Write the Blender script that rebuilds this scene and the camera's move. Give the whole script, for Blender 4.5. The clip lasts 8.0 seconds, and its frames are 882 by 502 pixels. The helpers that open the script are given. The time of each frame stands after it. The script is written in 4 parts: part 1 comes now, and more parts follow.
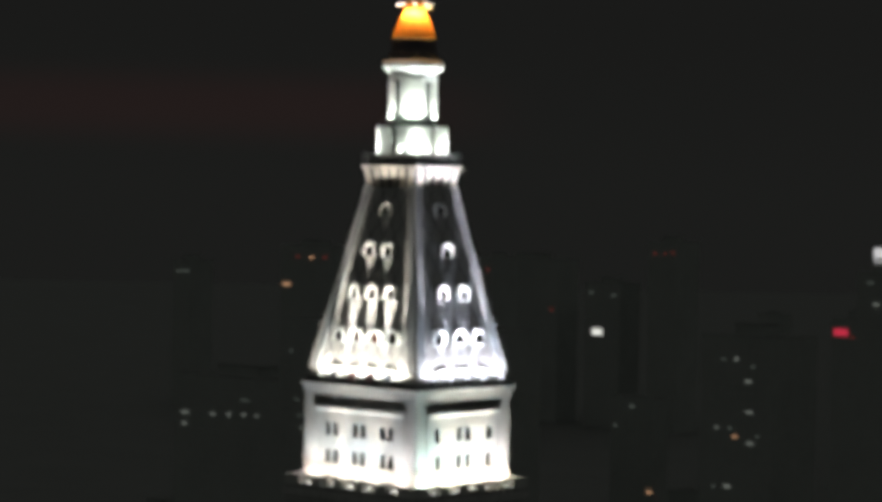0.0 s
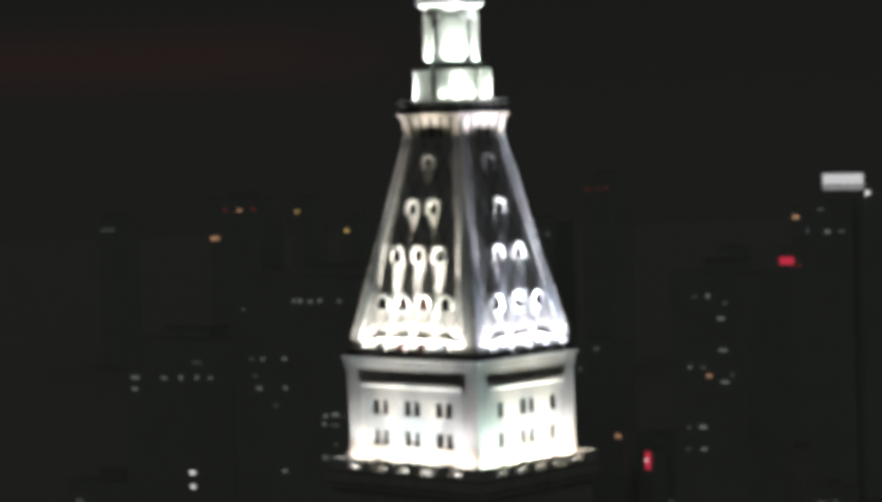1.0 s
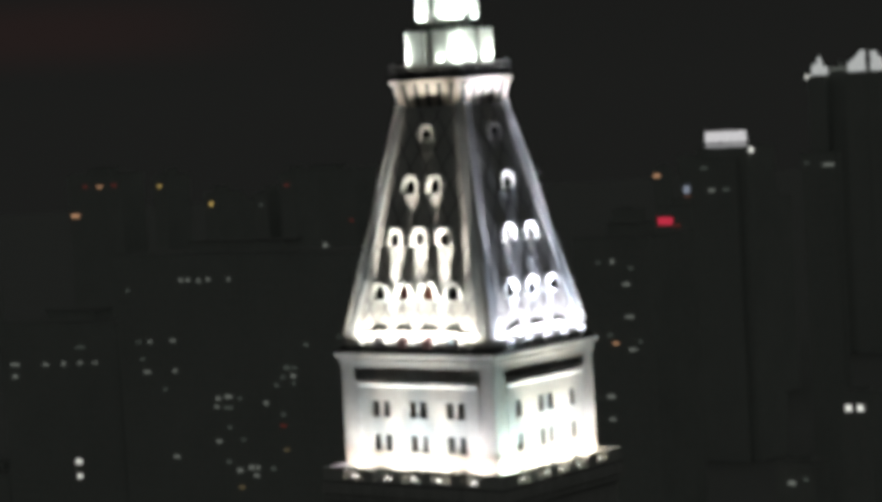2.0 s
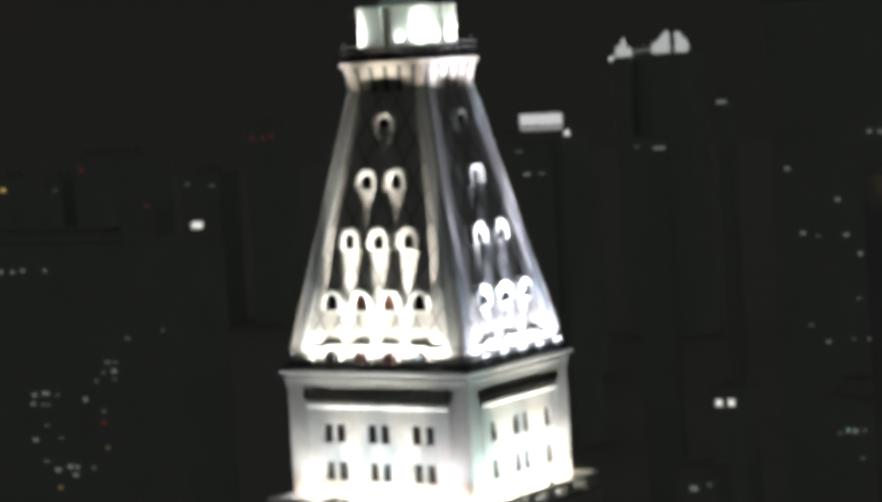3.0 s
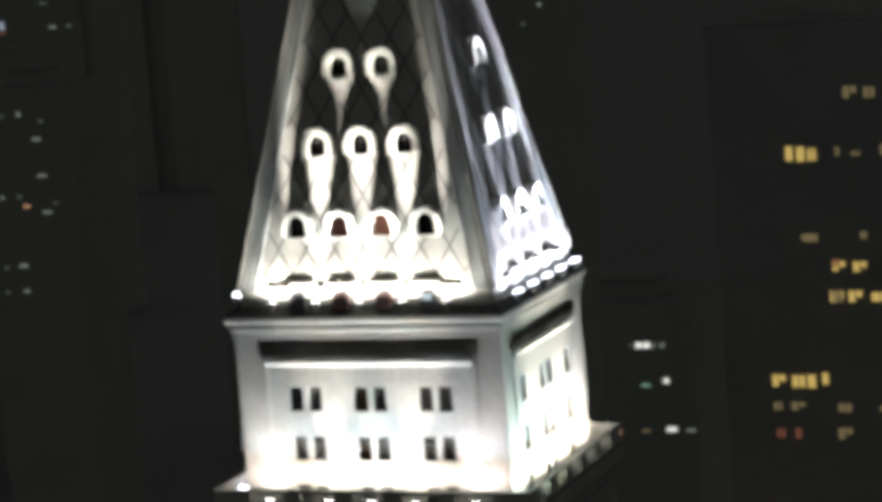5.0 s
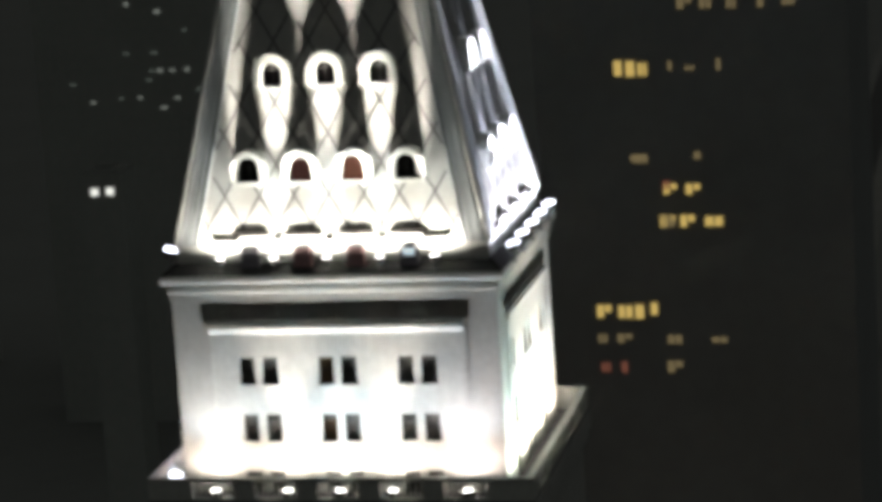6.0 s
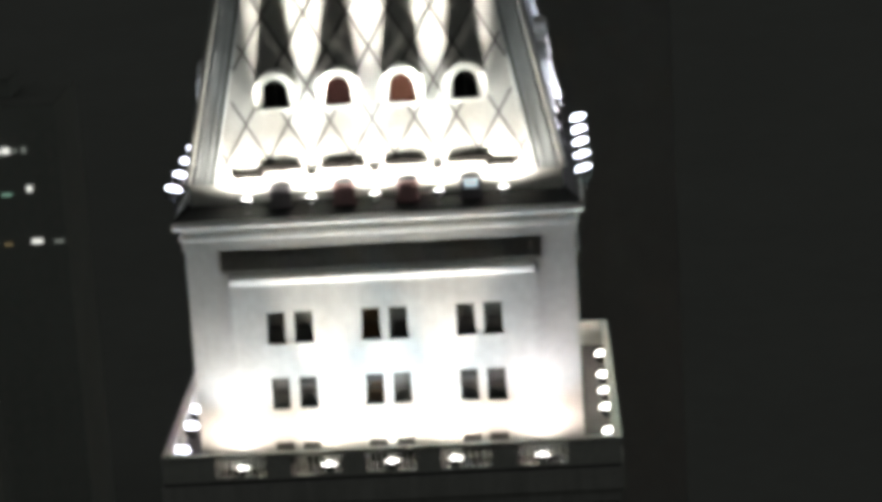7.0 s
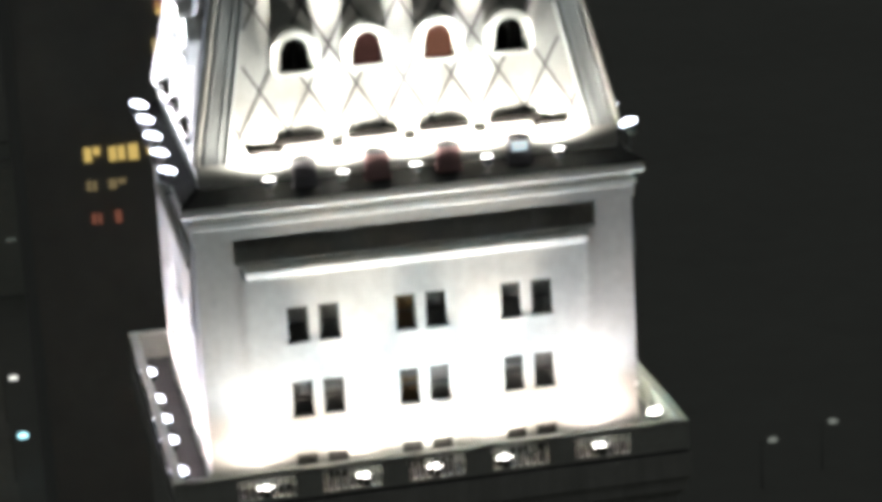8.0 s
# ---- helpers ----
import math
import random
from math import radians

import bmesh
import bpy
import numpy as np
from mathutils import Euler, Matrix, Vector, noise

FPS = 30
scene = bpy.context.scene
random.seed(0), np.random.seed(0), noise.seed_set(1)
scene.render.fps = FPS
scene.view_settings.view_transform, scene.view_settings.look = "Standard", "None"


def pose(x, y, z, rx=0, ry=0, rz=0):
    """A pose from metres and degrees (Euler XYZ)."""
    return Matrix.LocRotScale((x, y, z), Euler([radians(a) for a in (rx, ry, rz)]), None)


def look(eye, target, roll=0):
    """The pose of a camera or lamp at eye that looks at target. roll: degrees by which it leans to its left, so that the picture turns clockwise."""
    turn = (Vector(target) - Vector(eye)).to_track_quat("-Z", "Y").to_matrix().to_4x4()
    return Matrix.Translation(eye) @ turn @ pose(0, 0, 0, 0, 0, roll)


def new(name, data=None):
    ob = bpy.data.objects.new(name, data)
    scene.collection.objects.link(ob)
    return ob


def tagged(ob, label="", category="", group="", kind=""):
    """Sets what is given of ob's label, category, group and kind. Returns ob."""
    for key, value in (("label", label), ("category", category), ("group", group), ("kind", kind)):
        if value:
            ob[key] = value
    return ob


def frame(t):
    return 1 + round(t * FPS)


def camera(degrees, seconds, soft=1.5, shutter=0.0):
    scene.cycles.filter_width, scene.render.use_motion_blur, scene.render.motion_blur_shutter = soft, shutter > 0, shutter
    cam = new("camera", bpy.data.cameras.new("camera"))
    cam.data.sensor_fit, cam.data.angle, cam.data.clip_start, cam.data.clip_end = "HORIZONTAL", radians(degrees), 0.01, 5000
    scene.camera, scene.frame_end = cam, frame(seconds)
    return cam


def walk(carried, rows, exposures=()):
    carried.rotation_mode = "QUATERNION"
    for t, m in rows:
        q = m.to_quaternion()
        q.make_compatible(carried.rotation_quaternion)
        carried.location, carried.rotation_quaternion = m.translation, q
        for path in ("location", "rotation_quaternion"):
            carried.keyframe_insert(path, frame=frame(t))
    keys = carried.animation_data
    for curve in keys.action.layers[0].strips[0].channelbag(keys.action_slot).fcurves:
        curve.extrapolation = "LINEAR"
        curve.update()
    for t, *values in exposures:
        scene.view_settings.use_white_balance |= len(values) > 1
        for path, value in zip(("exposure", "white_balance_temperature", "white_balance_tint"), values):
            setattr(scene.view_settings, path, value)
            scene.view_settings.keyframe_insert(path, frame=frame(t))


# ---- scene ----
# Camera: a long lens, flown round the tower. Rows: seconds, eye x, y, z, yaw, pitch, roll
cam = camera(19.0, 8.0, soft=5.6)
ROWS = [
    (0, 225.26, -235.47, 189.28, 43.06, -1.40, 1.03),
    (0.5, 209.05, -229.62, 189.67, 41.74, -2.29, -0.02),
    (1, 192.73, -223.47, 190.01, 41.13, -2.65, -1.67),
    (1.5, 176.59, -216.98, 190.31, 39.68, -3.08, -2.68),
    (3, 129.78, -196.49, 191.80, 33.00, -4.19, -3.43),
    (3.5, 114.27, -189.25, 192.17, 30.03, -4.44, -3.02),
    (4, 98.80, -182.15, 192.91, 27.30, -5.53, -3.60),
    (4.5, 83.13, -174.49, 193.50, 24.41, -6.75, -4.53),
    (4.7, 76.89, -171.19, 193.80, 23.42, -7.65, -4.38),
    (5.8, 42.99, -152.55, 194.78, 14.04, -10.11, -4.45),
    (6, 37.77, -149.20, 194.82, 12.54, -11.24, -3.60),
    (6.5, 23.43, -140.76, 195.14, 8.07, -11.94, -4.33),
    (7, 8.14, -132.12, 195.46, 2.39, -14.76, -3.49),
    (7.5, -6.59, -123.40, 195.37, -4.84, -15.75, -3.38),
    (8, -19.54, -113.65, 195.90, -11.05, -17.59, -3.06),
]
walk(cam, [(t, pose(x, y, z, 0, 0, yaw) @ pose(0, 0, 0, 90 + pitch) @ pose(0, 0, 0, 0, 0, roll)) for t, x, y, z, yaw, pitch, roll in ROWS],
     exposures=[(0.0, 0.0), (3.0, 0.04), (4.5, 0.06), (6.0, 0.12), (7.0, 0.16), (8.0, 0.36)])

# ---- world: a night sky over the city, a little brighter overhead where the clouds catch its light ----
world = bpy.data.worlds.new("night_sky")
scene.world = world
world.use_nodes = True
wn, wl = world.node_tree.nodes, world.node_tree.links
wn.clear()
w_out = wn.new("ShaderNodeOutputWorld")
w_bg = wn.new("ShaderNodeBackground")
w_co = wn.new("ShaderNodeTexCoord")
w_sep = wn.new("ShaderNodeSeparateXYZ")
w_ramp = wn.new("ShaderNodeValToRGB")
w_ramp.color_ramp.elements[0].position, w_ramp.color_ramp.elements[0].color = 0.5, (0.0114, 0.0117, 0.0109, 1)
w_ramp.color_ramp.elements[1].position, w_ramp.color_ramp.elements[1].color = 1.0, (0.120, 0.125, 0.116, 1)
e = w_ramp.color_ramp.elements.new(0.62)
e.color = (0.0122, 0.0123, 0.0114, 1)
e = w_ramp.color_ramp.elements.new(0.53)
e.color = (0.0102, 0.0103, 0.0097, 1)
w_map = wn.new("ShaderNodeMapRange")
w_map.inputs["From Min"].default_value, w_map.inputs["From Max"].default_value = -1, 1
wl.new(w_co.outputs["Generated"], w_sep.inputs[0])
wl.new(w_sep.outputs["Z"], w_map.inputs["Value"])
wl.new(w_map.outputs[0], w_ramp.inputs[0])
# a last dull red glow, a narrow band low in the west
w_dot = wn.new("ShaderNodeVectorMath")
w_dot.operation = "DOT_PRODUCT"
w_dot.inputs[1].default_value = (-0.755, 0.656, 0.0)
w_glow = wn.new("ShaderNodeMapRange")
w_glow.interpolation_type = "SMOOTHERSTEP"
w_glow.inputs["From Min"].default_value, w_glow.inputs["From Max"].default_value = 0.988, 1.0
w_band = wn.new("ShaderNodeMapRange")
w_band.interpolation_type = "SMOOTHERSTEP"
w_band.inputs["From Min"].default_value, w_band.inputs["From Max"].default_value = 0.021, 0.0
w_off = wn.new("ShaderNodeMath")
w_off.operation = "SUBTRACT"
w_off.inputs[1].default_value = 0.029
w_abs = wn.new("ShaderNodeMath")
w_abs.operation = "ABSOLUTE"
w_both = wn.new("ShaderNodeMath")
w_both.operation = "MULTIPLY"
w_add = wn.new("ShaderNodeMix")
w_add.data_type, w_add.blend_type = "RGBA", "ADD"
w_add.inputs[7].default_value = (0.0058, 0.0003, 0.0003, 1)
wl.new(w_co.outputs["Generated"], w_dot.inputs[0])
wl.new(w_dot.outputs["Value"], w_glow.inputs["Value"])
wl.new(w_sep.outputs["Z"], w_off.inputs[0])
wl.new(w_off.outputs[0], w_abs.inputs[0])
wl.new(w_abs.outputs[0], w_band.inputs["Value"])
wl.new(w_glow.outputs[0], w_both.inputs[0])
wl.new(w_band.outputs[0], w_both.inputs[1])
wl.new(w_both.outputs[0], w_add.inputs[0])
wl.new(w_ramp.outputs[0], w_add.inputs[6])
wl.new(w_add.outputs[2], w_bg.inputs["Color"])
wl.new(w_bg.outputs[0], w_out.inputs["Surface"])

# Powers and colours of the floodlights, side by side: south, east, north, west
LEDGE_BEAM, LEDGE_FLOOD, LEDGE_SPILL = 8800.0, 1850.0, 800.0
ROOF_BEAM, ROOF_FLOOD, ROOF_SPILL, LANTERN_POWER = 140000.0, 7400.0, 1700.0, 480.0
DIM = (1.0, 1.3, 1.0, 0.85)
LAMP_TINT = {-7.4: (1.0, 0.94, 0.94), -3.1: (1.0, 0.95, 0.92), 0.0: (0.96, 0.98, 1.0), 3.1: (1.0, 0.95, 0.93), 7.4: (1.0, 0.92, 0.96)}
LEDGE_TINT = [(1.0, 1.0, 0.99), (1.0, 0.99, 0.93), (1.0, 0.93, 0.84), (0.93, 0.89, 1.0)]
ROOF_TINT = [(0.99, 0.98, 0.93), (0.80, 0.83, 1.0), (1.0, 0.95, 0.86), (0.84, 0.86, 1.0)]


# ---- materials ----
def material(name, colour, rough=0.8, metal=0.0, vary=0.18, scale=1.0, bump=0.3, fine=14.0, streak=0.0, emit=None, strength=0.0, spec=0.5):
    m = bpy.data.materials.new(name)
    m.use_nodes = True
    n, l = m.node_tree.nodes, m.node_tree.links
    b = n["Principled BSDF"]
    b.inputs["Roughness"].default_value, b.inputs["Metallic"].default_value = rough, metal
    b.inputs["Specular IOR Level"].default_value = spec
    b.inputs["Base Color"].default_value = (*colour, 1)
    if emit:
        b.inputs["Emission Color"].default_value, b.inputs["Emission Strength"].default_value = (*emit, 1), strength
    if vary:
        co = n.new("ShaderNodeTexCoord")
        big, small = n.new("ShaderNodeTexNoise"), n.new("ShaderNodeTexNoise")
        big.inputs["Scale"].default_value, big.inputs["Detail"].default_value = 0.35 * scale, 6
        small.inputs["Scale"].default_value, small.inputs["Detail"].default_value = fine * scale * 0.2, 4
        l.new(co.outputs["Object"], big.inputs["Vector"])
        l.new(co.outputs["Object"], small.inputs["Vector"])
        mix = n.new("ShaderNodeMix")
        mix.data_type = "FLOAT"
        mix.inputs["Factor"].default_value = 0.4
        l.new(big.outputs["Fac"], mix.inputs[2])
        l.new(small.outputs["Fac"], mix.inputs[3])
        source = mix.outputs[0]
        if streak:
            mp = n.new("ShaderNodeMapping")
            mp.inputs["Scale"].default_value = (1.6, 1.6, 0.12)
            run = n.new("ShaderNodeTexNoise")
            run.inputs["Scale"].default_value, run.inputs["Detail"].default_value = 1.4, 5
            l.new(co.outputs["Object"], mp.inputs[0])
            l.new(mp.outputs[0], run.inputs["Vector"])
            m2 = n.new("ShaderNodeMix")
            m2.data_type = "FLOAT"
            m2.inputs["Factor"].default_value = streak
            l.new(source, m2.inputs[2])
            l.new(run.outputs["Fac"], m2.inputs[3])
            source = m2.outputs[0]
        ramp = n.new("ShaderNodeValToRGB")
        lo, hi = 1 - vary, 1 + vary * 0.5
        ramp.color_ramp.elements[0].position, ramp.color_ramp.elements[1].position = 0.3, 0.7
        ramp.color_ramp.elements[0].color = (*[min(1, c * lo) for c in colour], 1)
        ramp.color_ramp.elements[1].color = (*[min(1, c * hi) for c in colour], 1)
        l.new(source, ramp.inputs[0])
        l.new(ramp.outputs[0], b.inputs["Base Color"])
        if bump:
            bp = n.new("ShaderNodeBump")
            bp.inputs["Strength"].default_value, bp.inputs["Distance"].default_value = bump, 0.02
            l.new(small.outputs["Fac"], bp.inputs["Height"])
            l.new(bp.outputs[0], b.inputs["Normal"])
    return m


STONE = material("white_marble", (0.585, 0.60, 0.57), 0.75, vary=0.22, scale=1.0, bump=0.35, streak=0.2)
# same marble with the lack of floodlight on the shaft put into its colour
UNLIT_STONE = material("darkened_shaft_marble", (0.5, 0.505, 0.49), 0.8, vary=0.3, scale=0.6, bump=0.4, streak=0.5)
ROOF = material("pale_roof_stone", (0.43, 0.435, 0.415), 0.7, vary=0.2, scale=1.4, bump=0.35, streak=0.3)
RIB = material("blue_grey_rib_stone", (0.38, 0.41, 0.415), 0.75, vary=0.28, scale=1.0, bump=0.4, streak=0.5)
CAP_STONE = material("cream_weathered_limestone", (0.30, 0.275, 0.235), 0.8, vary=0.25, scale=1.6, bump=0.4, streak=0.3)
SKIRT = material("weathered_lead_skirt", (0.06, 0.062, 0.062), 0.75, vary=0.3, scale=1.5, bump=0.3, spec=0.2)
LEDGE_FELT = material("grey_ledge_felt", (0.11, 0.105, 0.112), 0.85, vary=0.35, scale=1.5, bump=0.3)
LEAD = material("dark_lead", (0.026, 0.027, 0.027), 0.75, vary=0.3, scale=1.5, bump=0.3, spec=0.2)
LOUVRE = material("grey_louvre_metal", (0.42, 0.41, 0.385), 0.7, vary=0.25, scale=2)
LATTICE = material("blackened_lead_rib", (0.11, 0.11, 0.11), 0.6, vary=0.2, scale=3, bump=0.1)
IRON = material("black_iron", (0.02, 0.02, 0.02), 0.5, vary=0.2, scale=6, bump=0.1)
HOUSING = material("grey_lamp_housing", (0.10, 0.10, 0.10), 0.5, metal=0.3, vary=0.2, scale=8, bump=0.1)
DORMER_GLASS = material("dormer_window_glass", (0.010, 0.009, 0.009), 0.4, vary=0, spec=0.1)
GLASS = material("dark_window_glass", (0.12, 0.118, 0.112), 0.4, vary=0, spec=0.3)
FRAME = material("window_frame_paint", (0.02, 0.02, 0.019), 0.5, vary=0.2, scale=8)
BLIND = material("pale_window_blind", (0.045, 0.044, 0.04), 0.8, vary=0.2, scale=9)
ROSE = material("rose_lit_glass", (0.05, 0.02, 0.018), 0.3, vary=0, emit=(1.0, 0.46, 0.38), strength=0.04)
ROSE_HOT = material("orange_lit_glass", (0.05, 0.02, 0.018), 0.3, vary=0, emit=(1.0, 0.44, 0.28), strength=0.13)
AMBER_DIM = material("amber_sheen_glass", (0.05, 0.03, 0.01), 0.3, vary=0, emit=(1.0, 0.62, 0.28), strength=0.004)
EAVE_SHADE = material("eave_shade_black", (0.012, 0.011, 0.010), 0.9, vary=0.2, scale=3, spec=0.05)
BRICK_BOX = material("red_brown_vent_box", (0.30, 0.185, 0.185), 0.7, vary=0.25, scale=5)
GREY_BOX = material("slate_vent_box", (0.17, 0.165, 0.185), 0.6, vary=0.25, scale=5)
PALE_BOX = material("pale_glazed_box", (0.55, 0.62, 0.66), 0.25, vary=0, emit=(0.75, 0.92, 1.0), strength=0.6)
GOLD = material("gilded_copper", (0.92, 0.46, 0.10), 0.5, metal=0.3, vary=0.25, scale=3, bump=0.3)
LENS = material("floodlight_lens", (0.8, 0.8, 0.8), 0.2, vary=0, emit=(1.0, 0.97, 0.92), strength=9.0)
LENS_DIM = material("small_lamp_lens", (0.05, 0.05, 0.05), 0.3, vary=0, emit=(1.0, 0.97, 0.92), strength=0.25)
LENS_BLUE = material("blue_white_floodlight_lens", (0.8, 0.8, 0.8), 0.2, vary=0, emit=(0.80, 0.84, 1.0), strength=9.0)
GROUND = material("night_ground", (0.13, 0.135, 0.13), 0.9, vary=0.12, scale=0.05, bump=0)


# ---- helpers for building ----
def part(name, bm, mat, parent, label="", m=None):
    me = bpy.data.meshes.new(name)
    bmesh.ops.recalc_face_normals(bm, faces=bm.faces)
    bm.to_mesh(me)
    bm.free()
    me.materials.append(mat)
    ob = new(name, me)
    ob.parent = parent
    if m is not None:
        ob.matrix_basis = m
    if label:
        ob["label"] = label
    return ob


def again(name, ob, parent, m=None, mat=None):
    """One more object on the same mesh."""
    o = new(name, ob.data)
    o.parent = parent
    if m is not None:
        o.matrix_basis = m
    return o


def box(bm, x0, x1, y0, y1, z0, z1):
    v = [bm.verts.new((x, y, z)) for z in (z0, z1) for x, y in ((x0, y0), (x1, y0), (x1, y1), (x0, y1))]
    for f in ((0, 1, 2, 3), (4, 5, 6, 7), (0, 1, 5, 4), (1, 2, 6, 5), (2, 3, 7, 6), (3, 0, 4, 7)):
        bm.faces.new([v[i] for i in f])


def loft(bm, rings, close=True):
    """Joins rings of equal length, each a list of points."""
    loops = [[bm.verts.new(p) for p in r] for r in rings]
    n = len(loops[0])
    for a, b in zip(loops, loops[1:]):
        for i in range(n):
            bm.faces.new((a[i], a[(i + 1) % n], b[(i + 1) % n], b[i]))
    if close:
        bm.faces.new(loops[0])
        bm.faces.new(loops[-1])


def rect(hx, hy, z):
    return [(-hx, -hy, z), (hx, -hy, z), (hx, hy, z), (-hx, hy, z)]


def steps(bm, profile):
    """A rectangular moulding: rows of (half x, half y, z) joined from bottom to top."""
    loft(bm, [rect(*p) for p in profile])


def ring(r, z, n=24, turn=0.0):
    return [(r * math.cos(2 * math.pi * (i + turn) / n), r * math.sin(2 * math.pi * (i + turn) / n), z) for i in range(n)]


def pierced(bm, u0, u1, z0, z1, wf, wb, holes):
    """An upright wall face at depth wf with rectangular openings (u0, u1, z0, z1), their reveals running back to wb."""
    us = sorted({u0, u1, *[h[0] for h in holes], *[h[1] for h in holes]})
    zs = sorted({z0, z1, *[h[2] for h in holes], *[h[3] for h in holes]})

    def hollow(i, k):
        if not (0 <= i < len(us) - 1 and 0 <= k < len(zs) - 1):
            return None
        u, z = (us[i] + us[i + 1]) / 2, (zs[k] + zs[k + 1]) / 2
        return any(h[0] < u < h[1] and h[2] < z < h[3] for h in holes)

    for i in range(len(us) - 1):
        for k in range(len(zs) - 1):
            a, b, c, d = us[i], us[i + 1], zs[k], zs[k + 1]
            if not hollow(i, k):
                bm.faces.new([bm.verts.new(p) for p in ((a, wf, c), (b, wf, c), (b, wf, d), (a, wf, d))])
                continue
            for di, dk, p, q in ((-1, 0, (a, c), (a, d)), (1, 0, (b, d), (b, c)), (0, -1, (b, c), (a, c)), (0, 1, (a, d), (b, d))):
                if hollow(i + di, k + dk) is False:
                    bm.faces.new([bm.verts.new(s) for s in ((p[0], wf, p[1]), (q[0], wf, q[1]), (q[0], wb, q[1]), (p[0], wb, p[1]))])
    bmesh.ops.remove_doubles(bm, verts=bm.verts, dist=0.001)


def thing(name, m, label, category, group="", kind=""):
    return tagged_at(new(name), m, label, category, group, kind)


def tagged_at(ob, m, label, category, group="", kind=""):
    ob.matrix_basis = m
    return tagged(ob, label, category, group, kind)


# ---- the tower: centre at the origin; Z0 is the top of the cornice under the pyramid ----
Z0 = 165.0
HX, HY = 10.0, 8.92            # cornice, half widths
WX, WY = 9.49, 8.41            # wall below it
BX, BY = 11.29, 10.21          # balustrade on the ledge
PX, PY, PZ = 9.05, 7.97, 1.9   # foot of the pyramid
TX, TY, TZ = 4.15, 3.65, 24.3  # its top

tower = thing("floodlit_tower", pose(0, 0, 0), "white marble tower with pyramid roof, floodlit at night", "tower")


def turned(k):
    return pose(0, 0, 0, 0, 0, 90 * k)


SIDES = [(k, WX if k % 2 == 0 else WY, WY if k % 2 == 0 else WX) for k in range(4)]

# shaft below the ledge, down to the ground
bm = bmesh.new()
steps(bm, [(11.4, 10.6, 0.0), (11.4, 10.6, 8.0), (10.8, 9.72, 8.6), (10.8, 9.72, Z0 - 15.2), (11.15, 10.07, Z0 - 14.8), (11.15, 10.07, Z0 - 14.4), (11.35, 10.27, Z0 - 14.1), (11.35, 10.27, Z0 - 13.02)])
part("shaft", bm, UNLIT_STONE, tower, "unlit pale stone shaft")
bm = bmesh.new()
steps(bm, [(11.28, 10.2, Z0 - 13.018), (11.28, 10.2, Z0 - 12.86)])
part("ledge", bm, LEDGE_FELT, tower, "grey felt floor of the ledge")

# balustrade: coping, base rail, piers and balusters, side by side
GROUPS = (-7.4, -3.7, 0.0, 3.7, 7.4)


def baluster_mesh():
    bm = bmesh.new()
    prof = [(0.075, 0.0), (0.075, 0.08), (0.05, 0.12), (0.085, 0.38), (0.07, 0.6), (0.045, 0.85), (0.07, 0.92), (0.07, 0.98)]
    loft(bm, [ring(r, z, 8) for r, z in prof])
    return bm


first_baluster = None
for k in range(4):
    hu, hv = (BX, BY) if k % 2 == 0 else (BY, BX)
    s = hu / BX
    bm = bmesh.new()
    c = hu - (0.0 if k % 2 == 0 else 0.42)
    box(bm, -c, c, -hv, -hv + 0.42, Z0 - 11.68, Z0 - 11.5)
    box(bm, -c + 0.04, c - 0.04, -hv + 0.05, -hv + 0.37, Z0 - 11.74, Z0 - 11.681)
    part("coping", bm, STONE, tower, m=turned(k))
    bm = bmesh.new()
    box(bm, -c + 0.03, c - 0.03, -hv + 0.06, -hv + 0.36, Z0 - 12.857, Z0 - 12.72)
    part("base_rail", bm, STONE, tower, m=turned(k))
    edges = [-c + 0.03]
    for g in GROUPS:
        edges += [g * s - 1.25 * s, g * s + 1.25 * s]
    edges.append(c - 0.03)
    for a, b in zip(edges[::2], edges[1::2]):
        bm = bmesh.new()
        box(bm, a, b, -hv + 0.07, -hv + 0.35, Z0 - 12.719, Z0 - 11.741)
        if b - a > 0.7:
            box(bm, a + 0.2, b - 0.2, -hv + 0.045, -hv + 0.069, Z0 - 12.55, Z0 - 11.9)
        part("pier", bm, STONE, tower, m=turned(k))
    for g in GROUPS:
        for i in range(8):
            m = turned(k) @ pose(g * s + (-1.25 + 2.5 * (i + 0.5) / 8) * s, -hv + 0.21, Z0 - 12.72)
            if first_baluster is None:
                first_baluster = part("baluster", baluster_mesh(), STONE, tower, m=m)
            else:
                again("baluster", first_baluster, tower, m)

